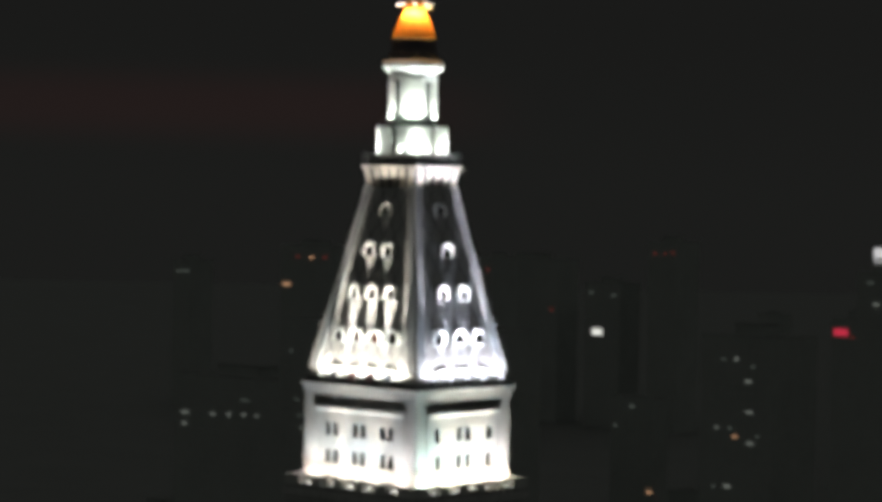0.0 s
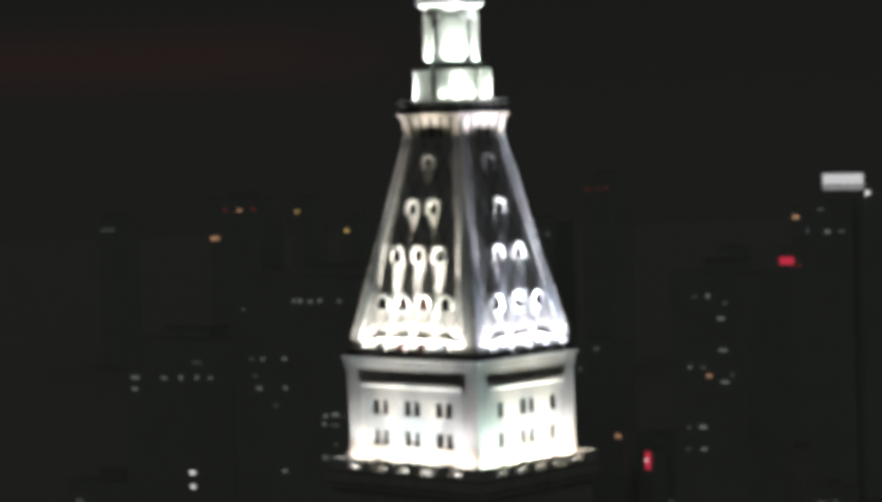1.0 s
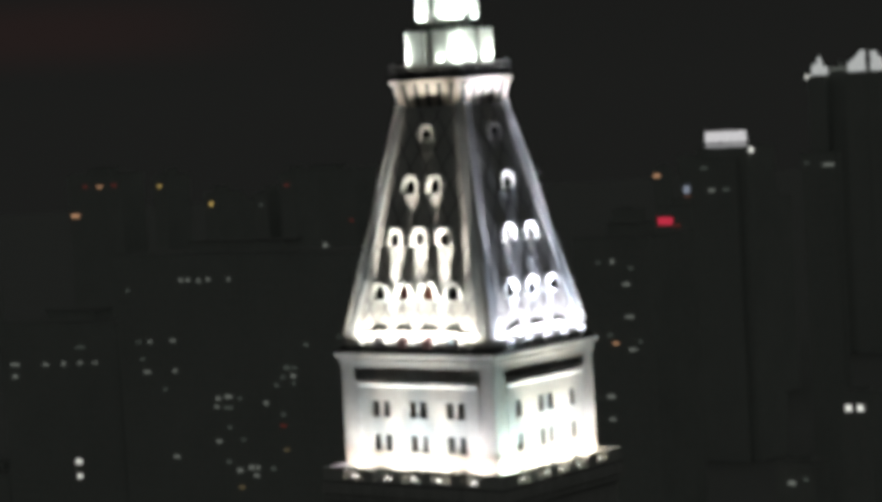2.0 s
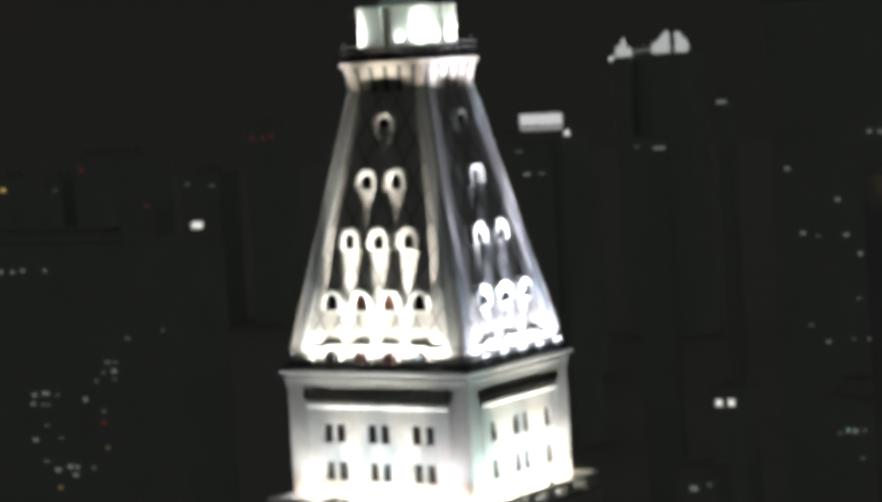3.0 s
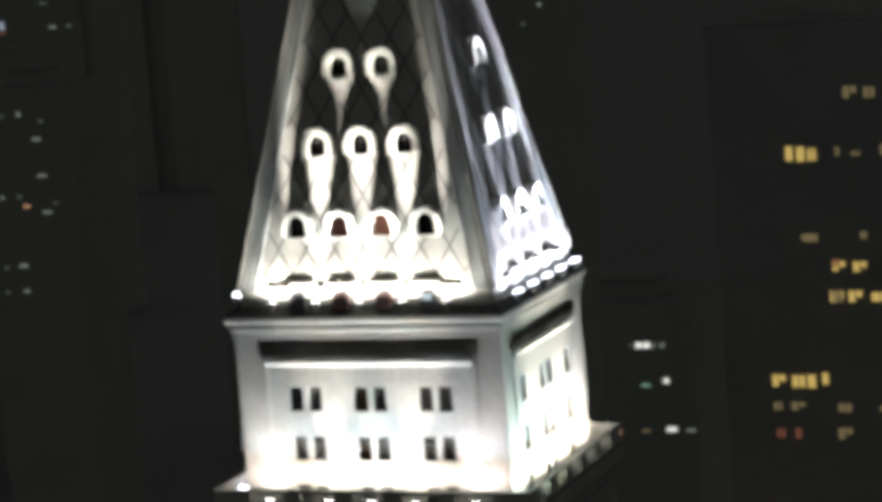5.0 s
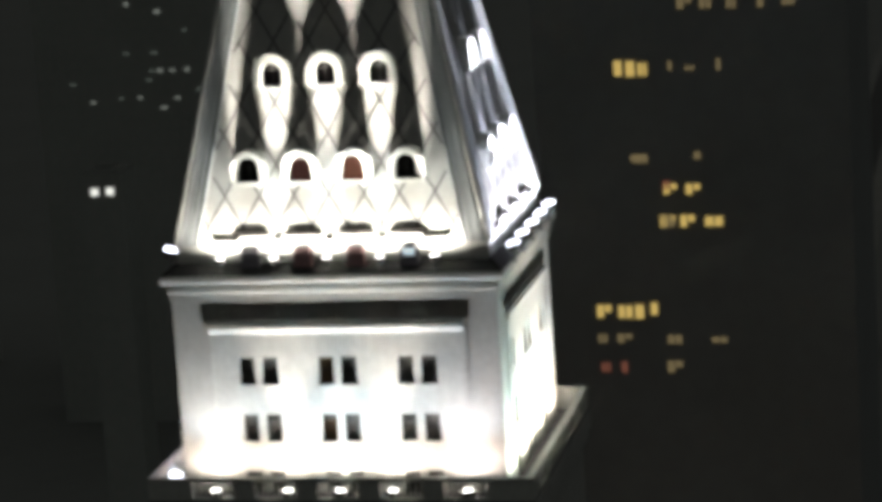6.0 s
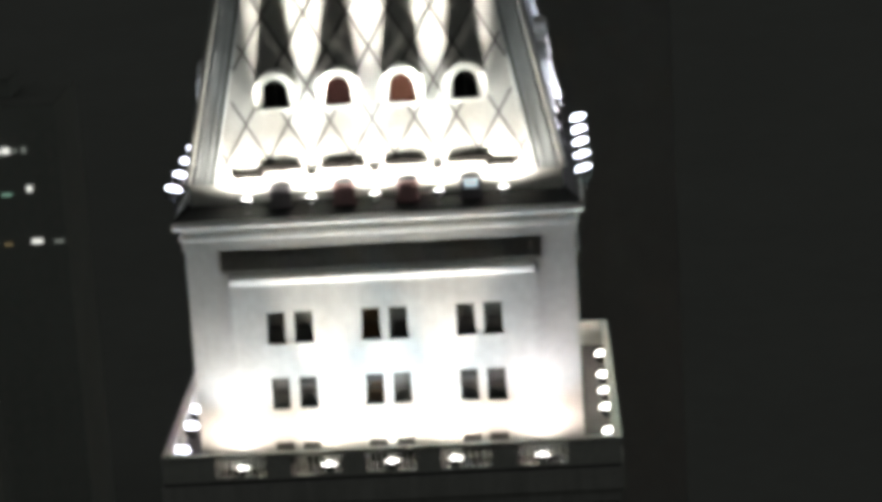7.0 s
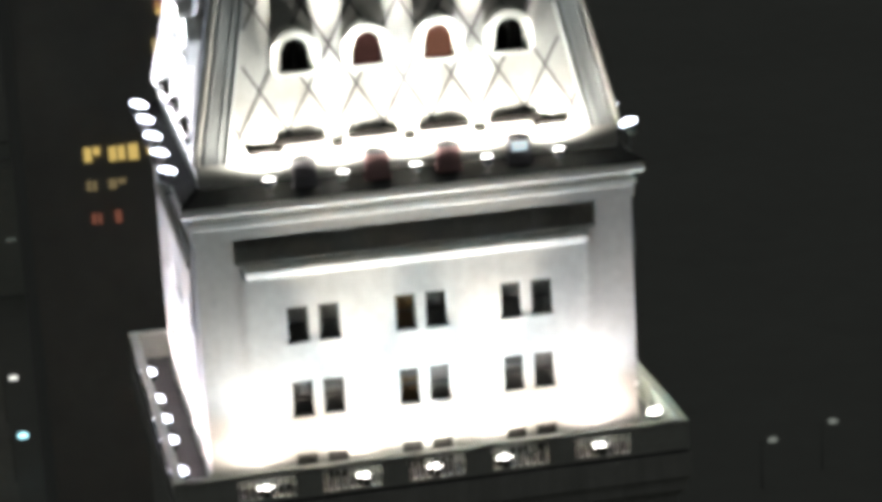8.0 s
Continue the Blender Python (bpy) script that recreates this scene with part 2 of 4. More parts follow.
# the lit storeys under the cornice
PAIR = (-5.33, -3.98, -0.67, 0.67, 3.98, 5.33)
SINGLE = (-4.55, -0.78, 0.78, 4.55)
ROW_Z = (-4.86, -8.22, -11.58)
WIN_W, WIN_H = 0.9, 1.62
for k, hu, hv in SIDES:
    cols = PAIR if k % 2 == 0 else SINGLE
    band = hu - 1.63
    panel = hu - 2.05
    holes = [(c - WIN_W / 2, c + WIN_W / 2, Z0 + z - WIN_H, Z0 + z) for c in cols for z in ROW_Z]
    slot = (-band, band, Z0 - 2.74, Z0 - 1.62) if k % 2 == 0 else (-band, band, Z0 - 2.55, Z0 - 1.93)
    bm = bmesh.new()
    pierced(bm, -hu, hu, Z0 - 13.1, Z0 - 0.9, -hv, -hv + 0.32, holes + [slot])
    part("wall", bm, STONE, tower, m=turned(k))
    bm = bmesh.new()
    box(bm, -band - 0.05, band + 0.05, -hv + 0.5, -hv + 0.6, Z0 - 2.8, Z0 - 1.55)
    for i in range(-4, 5):
        box(bm, i * band / 4.5 - 0.05, i * band / 4.5 + 0.05, -hv + 0.4, -hv + 0.498, Z0 - 2.76, Z0 - 1.6)
    part("frieze_louvre", bm, LOUVRE, tower, "dark recessed louvred band", m=turned(k))
    # moulding over the window panel and its raised frame
    bm = bmesh.new()
    loft(bm, [[(u, -hv - 0.002, Z0 - 3.42), (u, -hv - 0.16, Z0 - 3.3), (u, -hv - 0.22, Z0 - 3.08), (u, -hv - 0.002, Z0 - 2.86)] for u in (-panel, panel)])
    part("hood_moulding", bm, STONE, tower, m=turned(k))
    for u in (-panel - 0.02, panel + 0.02):
        bm = bmesh.new()
        box(bm, u - 0.14, u + 0.14, -hv - 0.07, -hv - 0.002, Z0 - 12.8, Z0 - 3.43)
        part("panel_moulding", bm, STONE, tower, m=turned(k))
    for c in cols:
        for r, z in enumerate(ROW_Z):
            top = Z0 + z
            bm = bmesh.new()
            for a, b, d, f in ((-WIN_W / 2, -WIN_W / 2 + 0.07, -WIN_H, 0), (WIN_W / 2 - 0.07, WIN_W / 2, -WIN_H, 0), (-WIN_W / 2 + 0.07, WIN_W / 2 - 0.07, -0.07, 0), (-WIN_W / 2 + 0.07, WIN_W / 2 - 0.07, -WIN_H, -WIN_H + 0.08), (-WIN_W / 2 + 0.07, WIN_W / 2 - 0.07, -WIN_H / 2 - 0.035, -WIN_H / 2 + 0.035)):
                box(bm, c + a, c + b, -hv + 0.22, -hv + 0.28, top + d, top + f)
            win = part("window", bm, FRAME, tower, m=turned(k))
            bm = bmesh.new()
            box(bm, c - WIN_W / 2, c + WIN_W / 2, -hv + 0.281, -hv + 0.3, top - WIN_H, top)
            # faint emission imitates an amber reflection in these panes
            warm = k == 0 and ((c == -0.67 and r < 2))
            part("pane", bm, AMBER_DIM if warm else GLASS, win)
            if k == 0 and (c, r) in ((-3.98, 1), (3.98, 1), (-0.67, 1)):
                bm = bmesh.new()
                box(bm, c - WIN_W / 2 + 0.07, c + WIN_W / 2 - 0.07, -hv + 0.225, -hv + 0.24, top - 0.45, top - 0.07)
                part("blind", bm, BLIND, win, "half-drawn pale blind")
            bm = bmesh.new()
            box(bm, c - WIN_W / 2 - 0.08, c + WIN_W / 2 + 0.08, -hv - 0.07, -hv + 0.2, top - WIN_H - 0.12, top - WIN_H - 0.001)
            part("sill", bm, STONE, win)

# frieze and cornice
bm = bmesh.new()
steps(bm, [(WX + 0.1, WY + 0.1, Z0 - 1.55), (WX + 0.1, WY + 0.1, Z0 - 1.05), (WX + 0.2, WY + 0.2, Z0 - 0.98), (WX + 0.2, WY + 0.2, Z0 - 0.72)])
part("frieze", bm, STONE, tower)
bm = bmesh.new()
steps(bm, [(WX + 0.05, WY + 0.05, Z0 - 0.718), (WX + 0.05, WY + 0.05, Z0 - 0.5), (HX - 0.1, HY - 0.1, Z0 - 0.42), (HX, HY, Z0 - 0.3), (HX, HY, Z0 - 0.06), (HX - 0.06, HY - 0.06, Z0)])
part("cornice", bm, STONE, tower)
# dark lead skirt between cornice and pyramid
bm = bmesh.new()
steps(bm, [(HX - 0.12, HY - 0.12, Z0 + 0.002), (HX - 0.9, HY - 0.9, Z0 + 0.62)])
part("lead_skirt", bm, SKIRT, tower, "dark lead skirt roof")
for sx in (-1, 1):
    for sy in (-1, 1):
        bm = bmesh.new()
        a, b = Vector((sx * (HX - 0.1), sy * (HY - 0.1), Z0 + 0.02)), Vector((sx * (HX - 0.9), sy * (HY - 0.9), Z0 + 0.64))
        loft(bm, [[p + Vector((dx * 0.05, dy * 0.05, dz)) for dx, dy, dz in ((-1, 1, 0), (1, -1, 0), (1, -1, 0.06), (-1, 1, 0.06))] if sx * sy > 0 else [p + Vector((dx * 0.05, dy * 0.05, dz)) for dx, dy, dz in ((-1, -1, 0), (1, 1, 0), (1, 1, 0.06), (-1, -1, 0.06))] for p in (a, b)])
        part("hip_roll", bm, LEAD, tower)

# base course of the pyramid with its low dark bars
for k in range(4):
    hu, hv = (PX, PY) if k % 2 == 0 else (PY, PX)
    cols = (-4.59, -1.53, 1.53, 4.59) if k % 2 == 0 else (-3.6, 0.0, 3.6)
    pitch_u = cols[1] - cols[0]
    bm = bmesh.new()
    pierced(bm, -hu, hu, Z0 + 0.55, Z0 + PZ, -hv, -hv + 0.3, [])
    part("base_course", bm, STONE, tower, m=turned(k))
    # short projecting shelves, coloured black to imitate shade beyond the bars they throw above
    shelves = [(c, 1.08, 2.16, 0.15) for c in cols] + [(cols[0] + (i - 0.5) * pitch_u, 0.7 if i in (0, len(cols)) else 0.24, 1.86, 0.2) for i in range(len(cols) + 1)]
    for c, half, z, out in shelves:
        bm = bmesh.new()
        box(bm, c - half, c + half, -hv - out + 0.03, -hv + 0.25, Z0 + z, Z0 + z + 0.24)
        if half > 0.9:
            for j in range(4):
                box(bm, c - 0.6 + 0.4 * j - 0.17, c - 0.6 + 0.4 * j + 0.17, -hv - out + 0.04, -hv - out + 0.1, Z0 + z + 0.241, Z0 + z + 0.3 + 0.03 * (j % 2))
        part("eave_shelf", bm, EAVE_SHADE, tower, m=turned(k))

# ---- pyramid ----
def slope(k, z):
    """Half width along the face and distance of the face from the axis, at height z over the cornice."""
    f = (z - PZ) / (TZ - PZ)
    x, y = PX + (TX - PX) * f, PY + (TY - PY) * f
    return (x, y) if k % 2 == 0 else (y, x)


for k in range(4):
    (a, b), (c, d) = slope(k, PZ), slope(k, TZ)
    bm = bmesh.new()
    loft(bm, [[(-a, -b, Z0 + PZ), (a, -b, Z0 + PZ), (a - 0.5, -b + 0.5, Z0 + PZ), (-a + 0.5, -b + 0.5, Z0 + PZ)],
              [(-c, -d, Z0 + TZ), (c, -d, Z0 + TZ), (c - 0.5, -d + 0.5, Z0 + TZ), (-c + 0.5, -d + 0.5, Z0 + TZ)]])
    part("roof_slope", bm, ROOF, tower, m=turned(k))
    # dark diamond lattice of lead ribs
    pu = 2.04
    for sgn in (-1, 1):
        for j in range(-14, 18):
            pts, z = [], PZ + 0.3
            while z <= TZ - 0.3:
                u = -3.06 + j * pu + sgn * (z - 6.1) / 1.676
                hu, hv = slope(k, z)
                if abs(u) < hu - 1.25:
                    pts.append((u, -hv, z))
                elif pts:
                    break
                z += 0.3
            if len(pts) > 2:
                w, h = 0.068, 0.014 if sgn < 0 else 0.019
                bm = bmesh.new()
                loft(bm, [[(u - w, v + 0.01, Z0 + z), (u + w, v + 0.01, Z0 + z), (u + w, v - h, Z0 + z), (u - w, v - h, Z0 + z)] for u, v, z in pts])
                part("lattice_rib", bm, LATTICE, tower, m=turned(k))
    # corner ribs: a flat raised band edged with rounded rolls
    for sgn in (-1, 1):
        # grooves are not cut: dark strips stand in for the shade in them
        for name, off0, off1, proud, mat in (("corner_band", 0.02, 1.12, 0.14, RIB), ("edge_roll", -0.10, 0.12, 0.2, STONE), ("outer_groove_shade", 0.17, 0.23, 0.143, LEAD), ("outer_bead", 0.28, 0.36, 0.18, RIB), ("inner_bead", 0.86, 0.92, 0.17, RIB), ("inner_groove_shade", 1.08, 1.18, 0.143, LEAD), ("inner_roll", 1.19, 1.36, 0.18, RIB)):
            bm = bmesh.new()
            rows = []
            for z in (PZ - 0.25, TZ):
                hu, hv = slope(k, z)
                f = (z - PZ) / (TZ - PZ)
                sh = 1 - 0.28 * max(0, f)
                o0, o1 = off0 * sh, off1 * sh
                if name == "corner_band":
                    sec = [(o0, 0.02), (o0, -proud), (o1, -proud), (o1, 0.02)]
                else:
                    mid = (o0 + o1) / 2
                    sec = [(o0, 0.02), (o0, -proud * 0.7), (mid - (o1 - o0) * 0.25, -proud), (mid + (o1 - o0) * 0.25, -proud), (o1, -proud * 0.7), (o1, 0.02)]
                rows.append([(sgn * (hu - o), -hv + w, Z0 + z) for o, w in sec])
            loft(bm, rows)
            part(name, bm, mat, tower, m=turned(k))


# dormers: origin at the middle of the opening, on the front face; -y outwards
def arch(hw, z_low, z_spring, n=14):
    """Outline of an arched opening, from the lower left round to the lower right."""
    return [(-hw, z_low)] + [(-hw * math.cos(math.pi * i / n), z_spring + hw * math.sin(math.pi * i / n)) for i in range(n + 1)] + [(hw, z_low)]


def arched_band(bm, inner, outer, y0, y1):
    n = len(inner)
    vi = [[bm.verts.new((u, y, z)) for u, z in inner] for y in (y0, y1)]
    vo = [[bm.verts.new((u, y, z)) for u, z in outer] for y in (y0, y1)]
    for i in range(n - 1):
        bm.faces.new((vi[0][i], vi[0][i + 1], vo[0][i + 1], vo[0][i]))
        bm.faces.new((vi[1][i], vi[1][i + 1], vo[1][i + 1], vo[1][i]))
        bm.faces.new((vi[0][i], vi[0][i + 1], vi[1][i + 1], vi[1][i]))
        bm.faces.new((vo[0][i], vo[0][i + 1], vo[1][i + 1], vo[1][i]))
    for i in (0, n - 1):
        bm.faces.new((vi[0][i], vo[0][i], vo[1][i], vi[1][i]))


HOOD_OUT = (0.05, 0.2, 0.2, 0.14)
HOOD_WIDE = (1.02, 1.1, 1.1, 1.06)
HOOD_LEAN = 0.135
FRONT_OUT = (0.5, 0.42, 0.4, 0.32)


def dormer_meshes():
    made = {}
    bm = bmesh.new()
    arched_band(bm, arch(0.6, -0.72, 0.1), arch(0.94, -0.72, 0.1), 0.0, 1.1)
    made["dormer"] = (bm, STONE)
    for r, d in enumerate(HOOD_OUT):
        bm = bmesh.new()
        arched_band(bm, arch(0.66, -0.62, 0.1), arch(HOOD_WIDE[r], -0.62, 0.1), -d - 0.05, 1.0)
        for v in bm.verts:
            if v.co.y < 0:
                v.co.y += HOOD_LEAN * (v.co.z + 0.62)
        made["hood%d" % r] = (bm, STONE)
    bm = bmesh.new()
    out = arch(0.6, -0.72, 0.1)
    loft(bm, [[(u, y, z) for u, z in out] for y in (0.30, 0.32)])
    made["pane"] = (bm, DORMER_GLASS)
    bm = bmesh.new()
    box(bm, -0.03, 0.03, 0.26, 0.299, -0.72, 0.62)
    made["glazing_bar"] = (bm, FRAME)
    bm = bmesh.new()
    box(bm, -0.8, 0.8, -0.16, 0.9, -0.86, -0.721)
    made["sill"] = (bm, STONE)
    bm = bmesh.new()
    box(bm, -0.72, 0.72, 0.03, 0.9, -0.77, -0.721)
    made["flush_sill"] = (bm, ROOF)
    # added bowls below the upper dormers; their shape imitates patches of lit roof
    for r, low in ((2, -2.2), (3, -1.6)):
        face = FRONT_OUT[r]
        bm = bmesh.new()
        loft(bm, [[(w * math.sin(a), y + d * (1 - math.cos(a)), z) for a in (-1.5, -0.9, -0.3, 0.3, 0.9, 1.5)] + [(w, 0.7, z), (-w, 0.7, z)] for w, y, d, z in ((0.34, face + 0.193 * low - 0.02, 0.02, low), (0.74, face - 0.265 - 0.11, 0.1, -1.37), (0.98, 0.01, 0.16, -0.772))])
        made["apron%d" % r] = (bm, ROOF)
    return made


proto = {}
for name, (bm, mat) in dormer_meshes().items():
    me = bpy.data.meshes.new(name)
    bmesh.ops.recalc_face_normals(bm, faces=bm.faces)
    bm.to_mesh(me)
    bm.free()
    me.materials.append(mat)
    proto[name] = me
lit_pane = {}
for key, mat in (("rose", ROSE), ("hot", ROSE_HOT)):
    lit_pane[key] = proto["pane"].copy()
    lit_pane[key].materials.clear()
    lit_pane[key].materials.append(mat)

ROWS_Z = (5.89, 11.12, 16.2, 21.15)
LONG = [(-4.59, -1.53, 1.53, 4.59), (-3.1, 0.0, 3.1), (-1.53, 1.53), (0.0,)]
SHORT = [(-3.6, 0.0, 3.6), (-1.8, 1.8), (0.0,), (0.0,)]
for k in range(4):
    for r, cols in enumerate(LONG if k % 2 == 0 else SHORT):
        hu, hv = slope(k, ROWS_Z[r])
        for i, u in enumerate(cols):
            root = new("dormer", proto["dormer"])
            root.parent = tower
            root.matrix_basis = turned(k) @ pose(u, -hv - FRONT_OUT[r], Z0 + ROWS_Z[r])
            for name in ("hood", "pane", "glazing_bar", "sill", "apron"):
                if name == "apron" and r < 2:
                    continue
                me = proto["apron%d" % r] if name == "apron" else proto["hood%d" % r if name == "hood" else "flush_sill" if name == "sill" and r else name]
                if name == "pane" and k == 0 and r == 0 and i in (1, 2):
                    me = lit_pane["rose" if i == 1 else "hot"]
                if name == "glazing_bar" and k == 0 and r == 0 and i in (1, 2):
                    continue
                o = new(name, me)
                o.parent = root

# flared cap with corbels under the platform
# core coloured dark to imitate the shade in the gaps between corbels
bm = bmesh.new()
steps(bm, [(TX + 0.02, TY + 0.02, Z0 + 23.9), (TX + 0.1, TY + 0.1, Z0 + 24.3), (TX + 0.22, TY + 0.3, Z0 + 26.1), (4.72, 4.0, Z0 + 26.35)])
part("cap_core", bm, SKIRT, tower, "cove behind the corbels, coloured dark as if in shade")
bm = bmesh.new()
steps(bm, [(4.74, 4.04, Z0 + 26.352), (4.78, 4.08, Z0 + 26.62), (4.82, 4.12, Z0 + 26.81)])
part("cap_cornice", bm, CAP_STONE, tower)
for k in range(4):
    (h0, v0), (h1, v1) = ((TX, TY), (4.74, 4.04)) if k % 2 == 0 else ((TY, TX), (4.04, 4.74))
    n = 6 if k % 2 == 0 else 5
    for i in range(n):
        f = (i + 0.5) / n * 2 - 1
        u0, u1 = f * h0 * 0.97, f * h1 * 0.97
        w0, w1 = 0.46, 0.53
        bm = bmesh.new()
        loft(bm, [[(u0 - w0, -v0 - 0.08, Z0 + 24.05), (u0 + w0, -v0 - 0.08, Z0 + 24.05), (u0 + w0, -v0 + 0.1, Z0 + 24.05), (u0 - w0, -v0 + 0.1, Z0 + 24.05)],
                  [(u0 - w0, -v0 - 0.14, Z0 + 24.35), (u0 + w0, -v0 - 0.14, Z0 + 24.35), (u0 + w0, -v0 + 0.1, Z0 + 24.35), (u0 - w0, -v0 + 0.1, Z0 + 24.35)],
                  [(u1 - w1, -v1, Z0 + 26.35), (u1 + w1, -v1, Z0 + 26.35), (u1 + w1, -v1 + 0.5, Z0 + 26.35), (u1 - w1, -v1 + 0.5, Z0 + 26.35)]])
        part("corbel", bm, CAP_STONE, tower, m=turned(k))
# dark platform with a thin railing
bm = bmesh.new()
steps(bm, [(4.6, 3.9, Z0 + 26.812), (4.6, 3.9, Z0 + 27.15), (4.0, 3.5, Z0 + 27.16), (4.0, 3.5, Z0 + 28.0)])
part("platform", bm, LEAD, tower, "dark lead-covered platform")
for k in range(4):
    hu, hv = (4.68, 3.98) if k % 2 == 0 else (3.98, 4.68)
    bm = bmesh.new()
    box(bm, -hu, hu, -hv - 0.03, -hv + 0.03, Z0 + 28.16, Z0 + 28.22)
    box(bm, -hu, hu, -hv - 0.02, -hv + 0.02, Z0 + 27.62, Z0 + 27.66)
    part("railing", bm, LOUVRE, tower, "thin pale grey iron railing", m=turned(k))
    for i in range(5):
        u = -hu + 2 * hu * i / 5
        bm = bmesh.new()
        box(bm, u - 0.018, u + 0.018, -hv - 0.018, -hv + 0.018, Z0 + 26.8, Z0 + 28.159)
        part("railing_post", bm, HOUSING, tower, m=turned(k))

# round drum between four curved bastions, dark slots between them
bm = bmesh.new()
loft(bm, [ring(r, Z0 + z, 40) for r, z in ((2.75, 28.001), (2.75, 28.3), (2.62, 28.4), (2.62, 31.1), (2.78, 31.2), (2.78, 31.5), (2.6, 31.6))])
part("drum", bm, STONE, tower)
for q in range(4):
    sx, sy = ((1, 1), (-1, 1), (-1, -1), (1, -1))[q]
    bm = bmesh.new()
    for g, z0, z1 in ((0.0, 28.003, 31.25), (0.08, 31.251, 31.55)):
        curve = [(0.5, 3.3 + g)] + [(2.2 + (1.5 + g) * math.sin(a), 1.8 + (1.5 + g) * math.cos(a)) for a in [radians(11.25 * i) for i in range(9)]] + [(3.7 + g, 0.5), (2.5, 0.5), (1.7, 1.7), (0.5, 2.5)]
        loft(bm, [[(sx * x, sy * y, Z0 + z) for x, y in curve] for z in (z0, z1)])
    part("drum_bastion", bm, STONE, tower, "curved white bastion at a corner of the drum")
bm = bmesh.new()
loft(bm, [ring(r, Z0 + z, 32) for r, z in ((2.55, 31.601), (2.55, 31.8), (2.2, 32.2), (2.2, 32.6))])
part("drum_roof", bm, LEAD, tower)
# octagonal lantern: solid faces on the diagonals, tall arched openings on the other four
# dark solid core stands in for the shade inside the arched openings
bm = bmesh.new()
loft(bm, [ring(2.2, Z0 + z, 24) for z in (32.601, 38.3)])
part("lantern_core", bm, LEAD, tower, "solid core, dark like the shaded openings of the lantern")
for i in range(8):
    m = pose(0, 0, 0, 0, 0, 45 * i)
    bm = bmesh.new()
    if i % 2:
        box(bm, -1.16, 1.16, -2.9, -2.3, Z0 + 32.62, Z0 + 37.9)
        box(bm, -0.85, 0.85, -2.98, -2.901, Z0 + 32.9, Z0 + 37.5)
        part("lantern_face", bm, STONE, tower, m=m)
    else:
        arched_band(bm, arch(0.5, Z0 + 33.4, Z0 + 36.8, 10), [(u, min(z, Z0 + 37.9)) for u, z in arch(1.14, Z0 + 33.4, Z0 + 36.8, 10)], -2.86, -2.32)
        part("lantern_arch", bm, STONE, tower, m=m)
        for s in (-1, 1):
            bm = bmesh.new()
            loft(bm, [[(x + s * 0.9, y - 2.98, Z0 + z) for x, y, _ in ring(r, 0, 10)] for r, z in ((0.24, 33.0), (0.2, 33.3), (0.17, 37.3), (0.25, 37.6))])
            part("lantern_column", bm, STONE, tower, m=m)
bm = bmesh.new()
loft(bm, [ring(r, Z0 + z, 32) for r, z in ((2.7, 37.75), (2.95, 37.9), (3.1, 38.4), (3.5, 38.6), (3.75, 38.9), (3.75, 39.5), (3.6, 39.75))])
part("lantern_cornice", bm, STONE, tower)
# dark attic, then the gilded bell-shaped dome and the small gallery on it
bm = bmesh.new()
loft(bm, [ring(r, Z0 + z, 32) for r, z in ((3.1, 39.7), (3.1, 40.6), (2.85, 40.8), (2.8, 42.3), (2.5, 42.5))])
part("attic", bm, LEDGE_FELT, tower, "dark unlit attic ring")
bm = bmesh.new()
loft(bm, [ring(r, Z0 + z, 32) for r, z in ((2.5, 42.501), (2.38, 43.1), (2.12, 43.9), (1.77, 44.7), (1.42, 45.4), (1.22, 45.9), (1.2, 46.3))])
dome = part("gilded_dome", bm, GOLD, tower, "gilded bell-shaped dome lit orange")
for i in range(16):
    bm = bmesh.new()
    prof = ((2.54, 42.55), (2.42, 43.1), (2.16, 43.9), (1.81, 44.7), (1.46, 45.4), (1.26, 45.9))
    loft(bm, [[(r - 0.05, -0.05, Z0 + z), (r + 0.05, -0.05, Z0 + z), (r + 0.05, 0.05, Z0 + z), (r - 0.05, 0.05, Z0 + z)] for r, z in prof])
    part("dome_rib", bm, GOLD, dome, m=pose(0, 0, 0, 0, 0, 22.5 * i))
bm = bmesh.new()
loft(bm, [ring(r, Z0 + z, 24) for r, z in ((1.2, 46.302), (1.75, 46.5), (1.75, 46.75), (1.0, 46.8), (1.0, 48.6), (1.25, 48.7), (1.1, 49.2), (0.6, 49.9), (0.15, 50.4), (0.06, 51.8))])
part("top_gallery", bm, GOLD, tower, "small gilded top lantern with gallery")


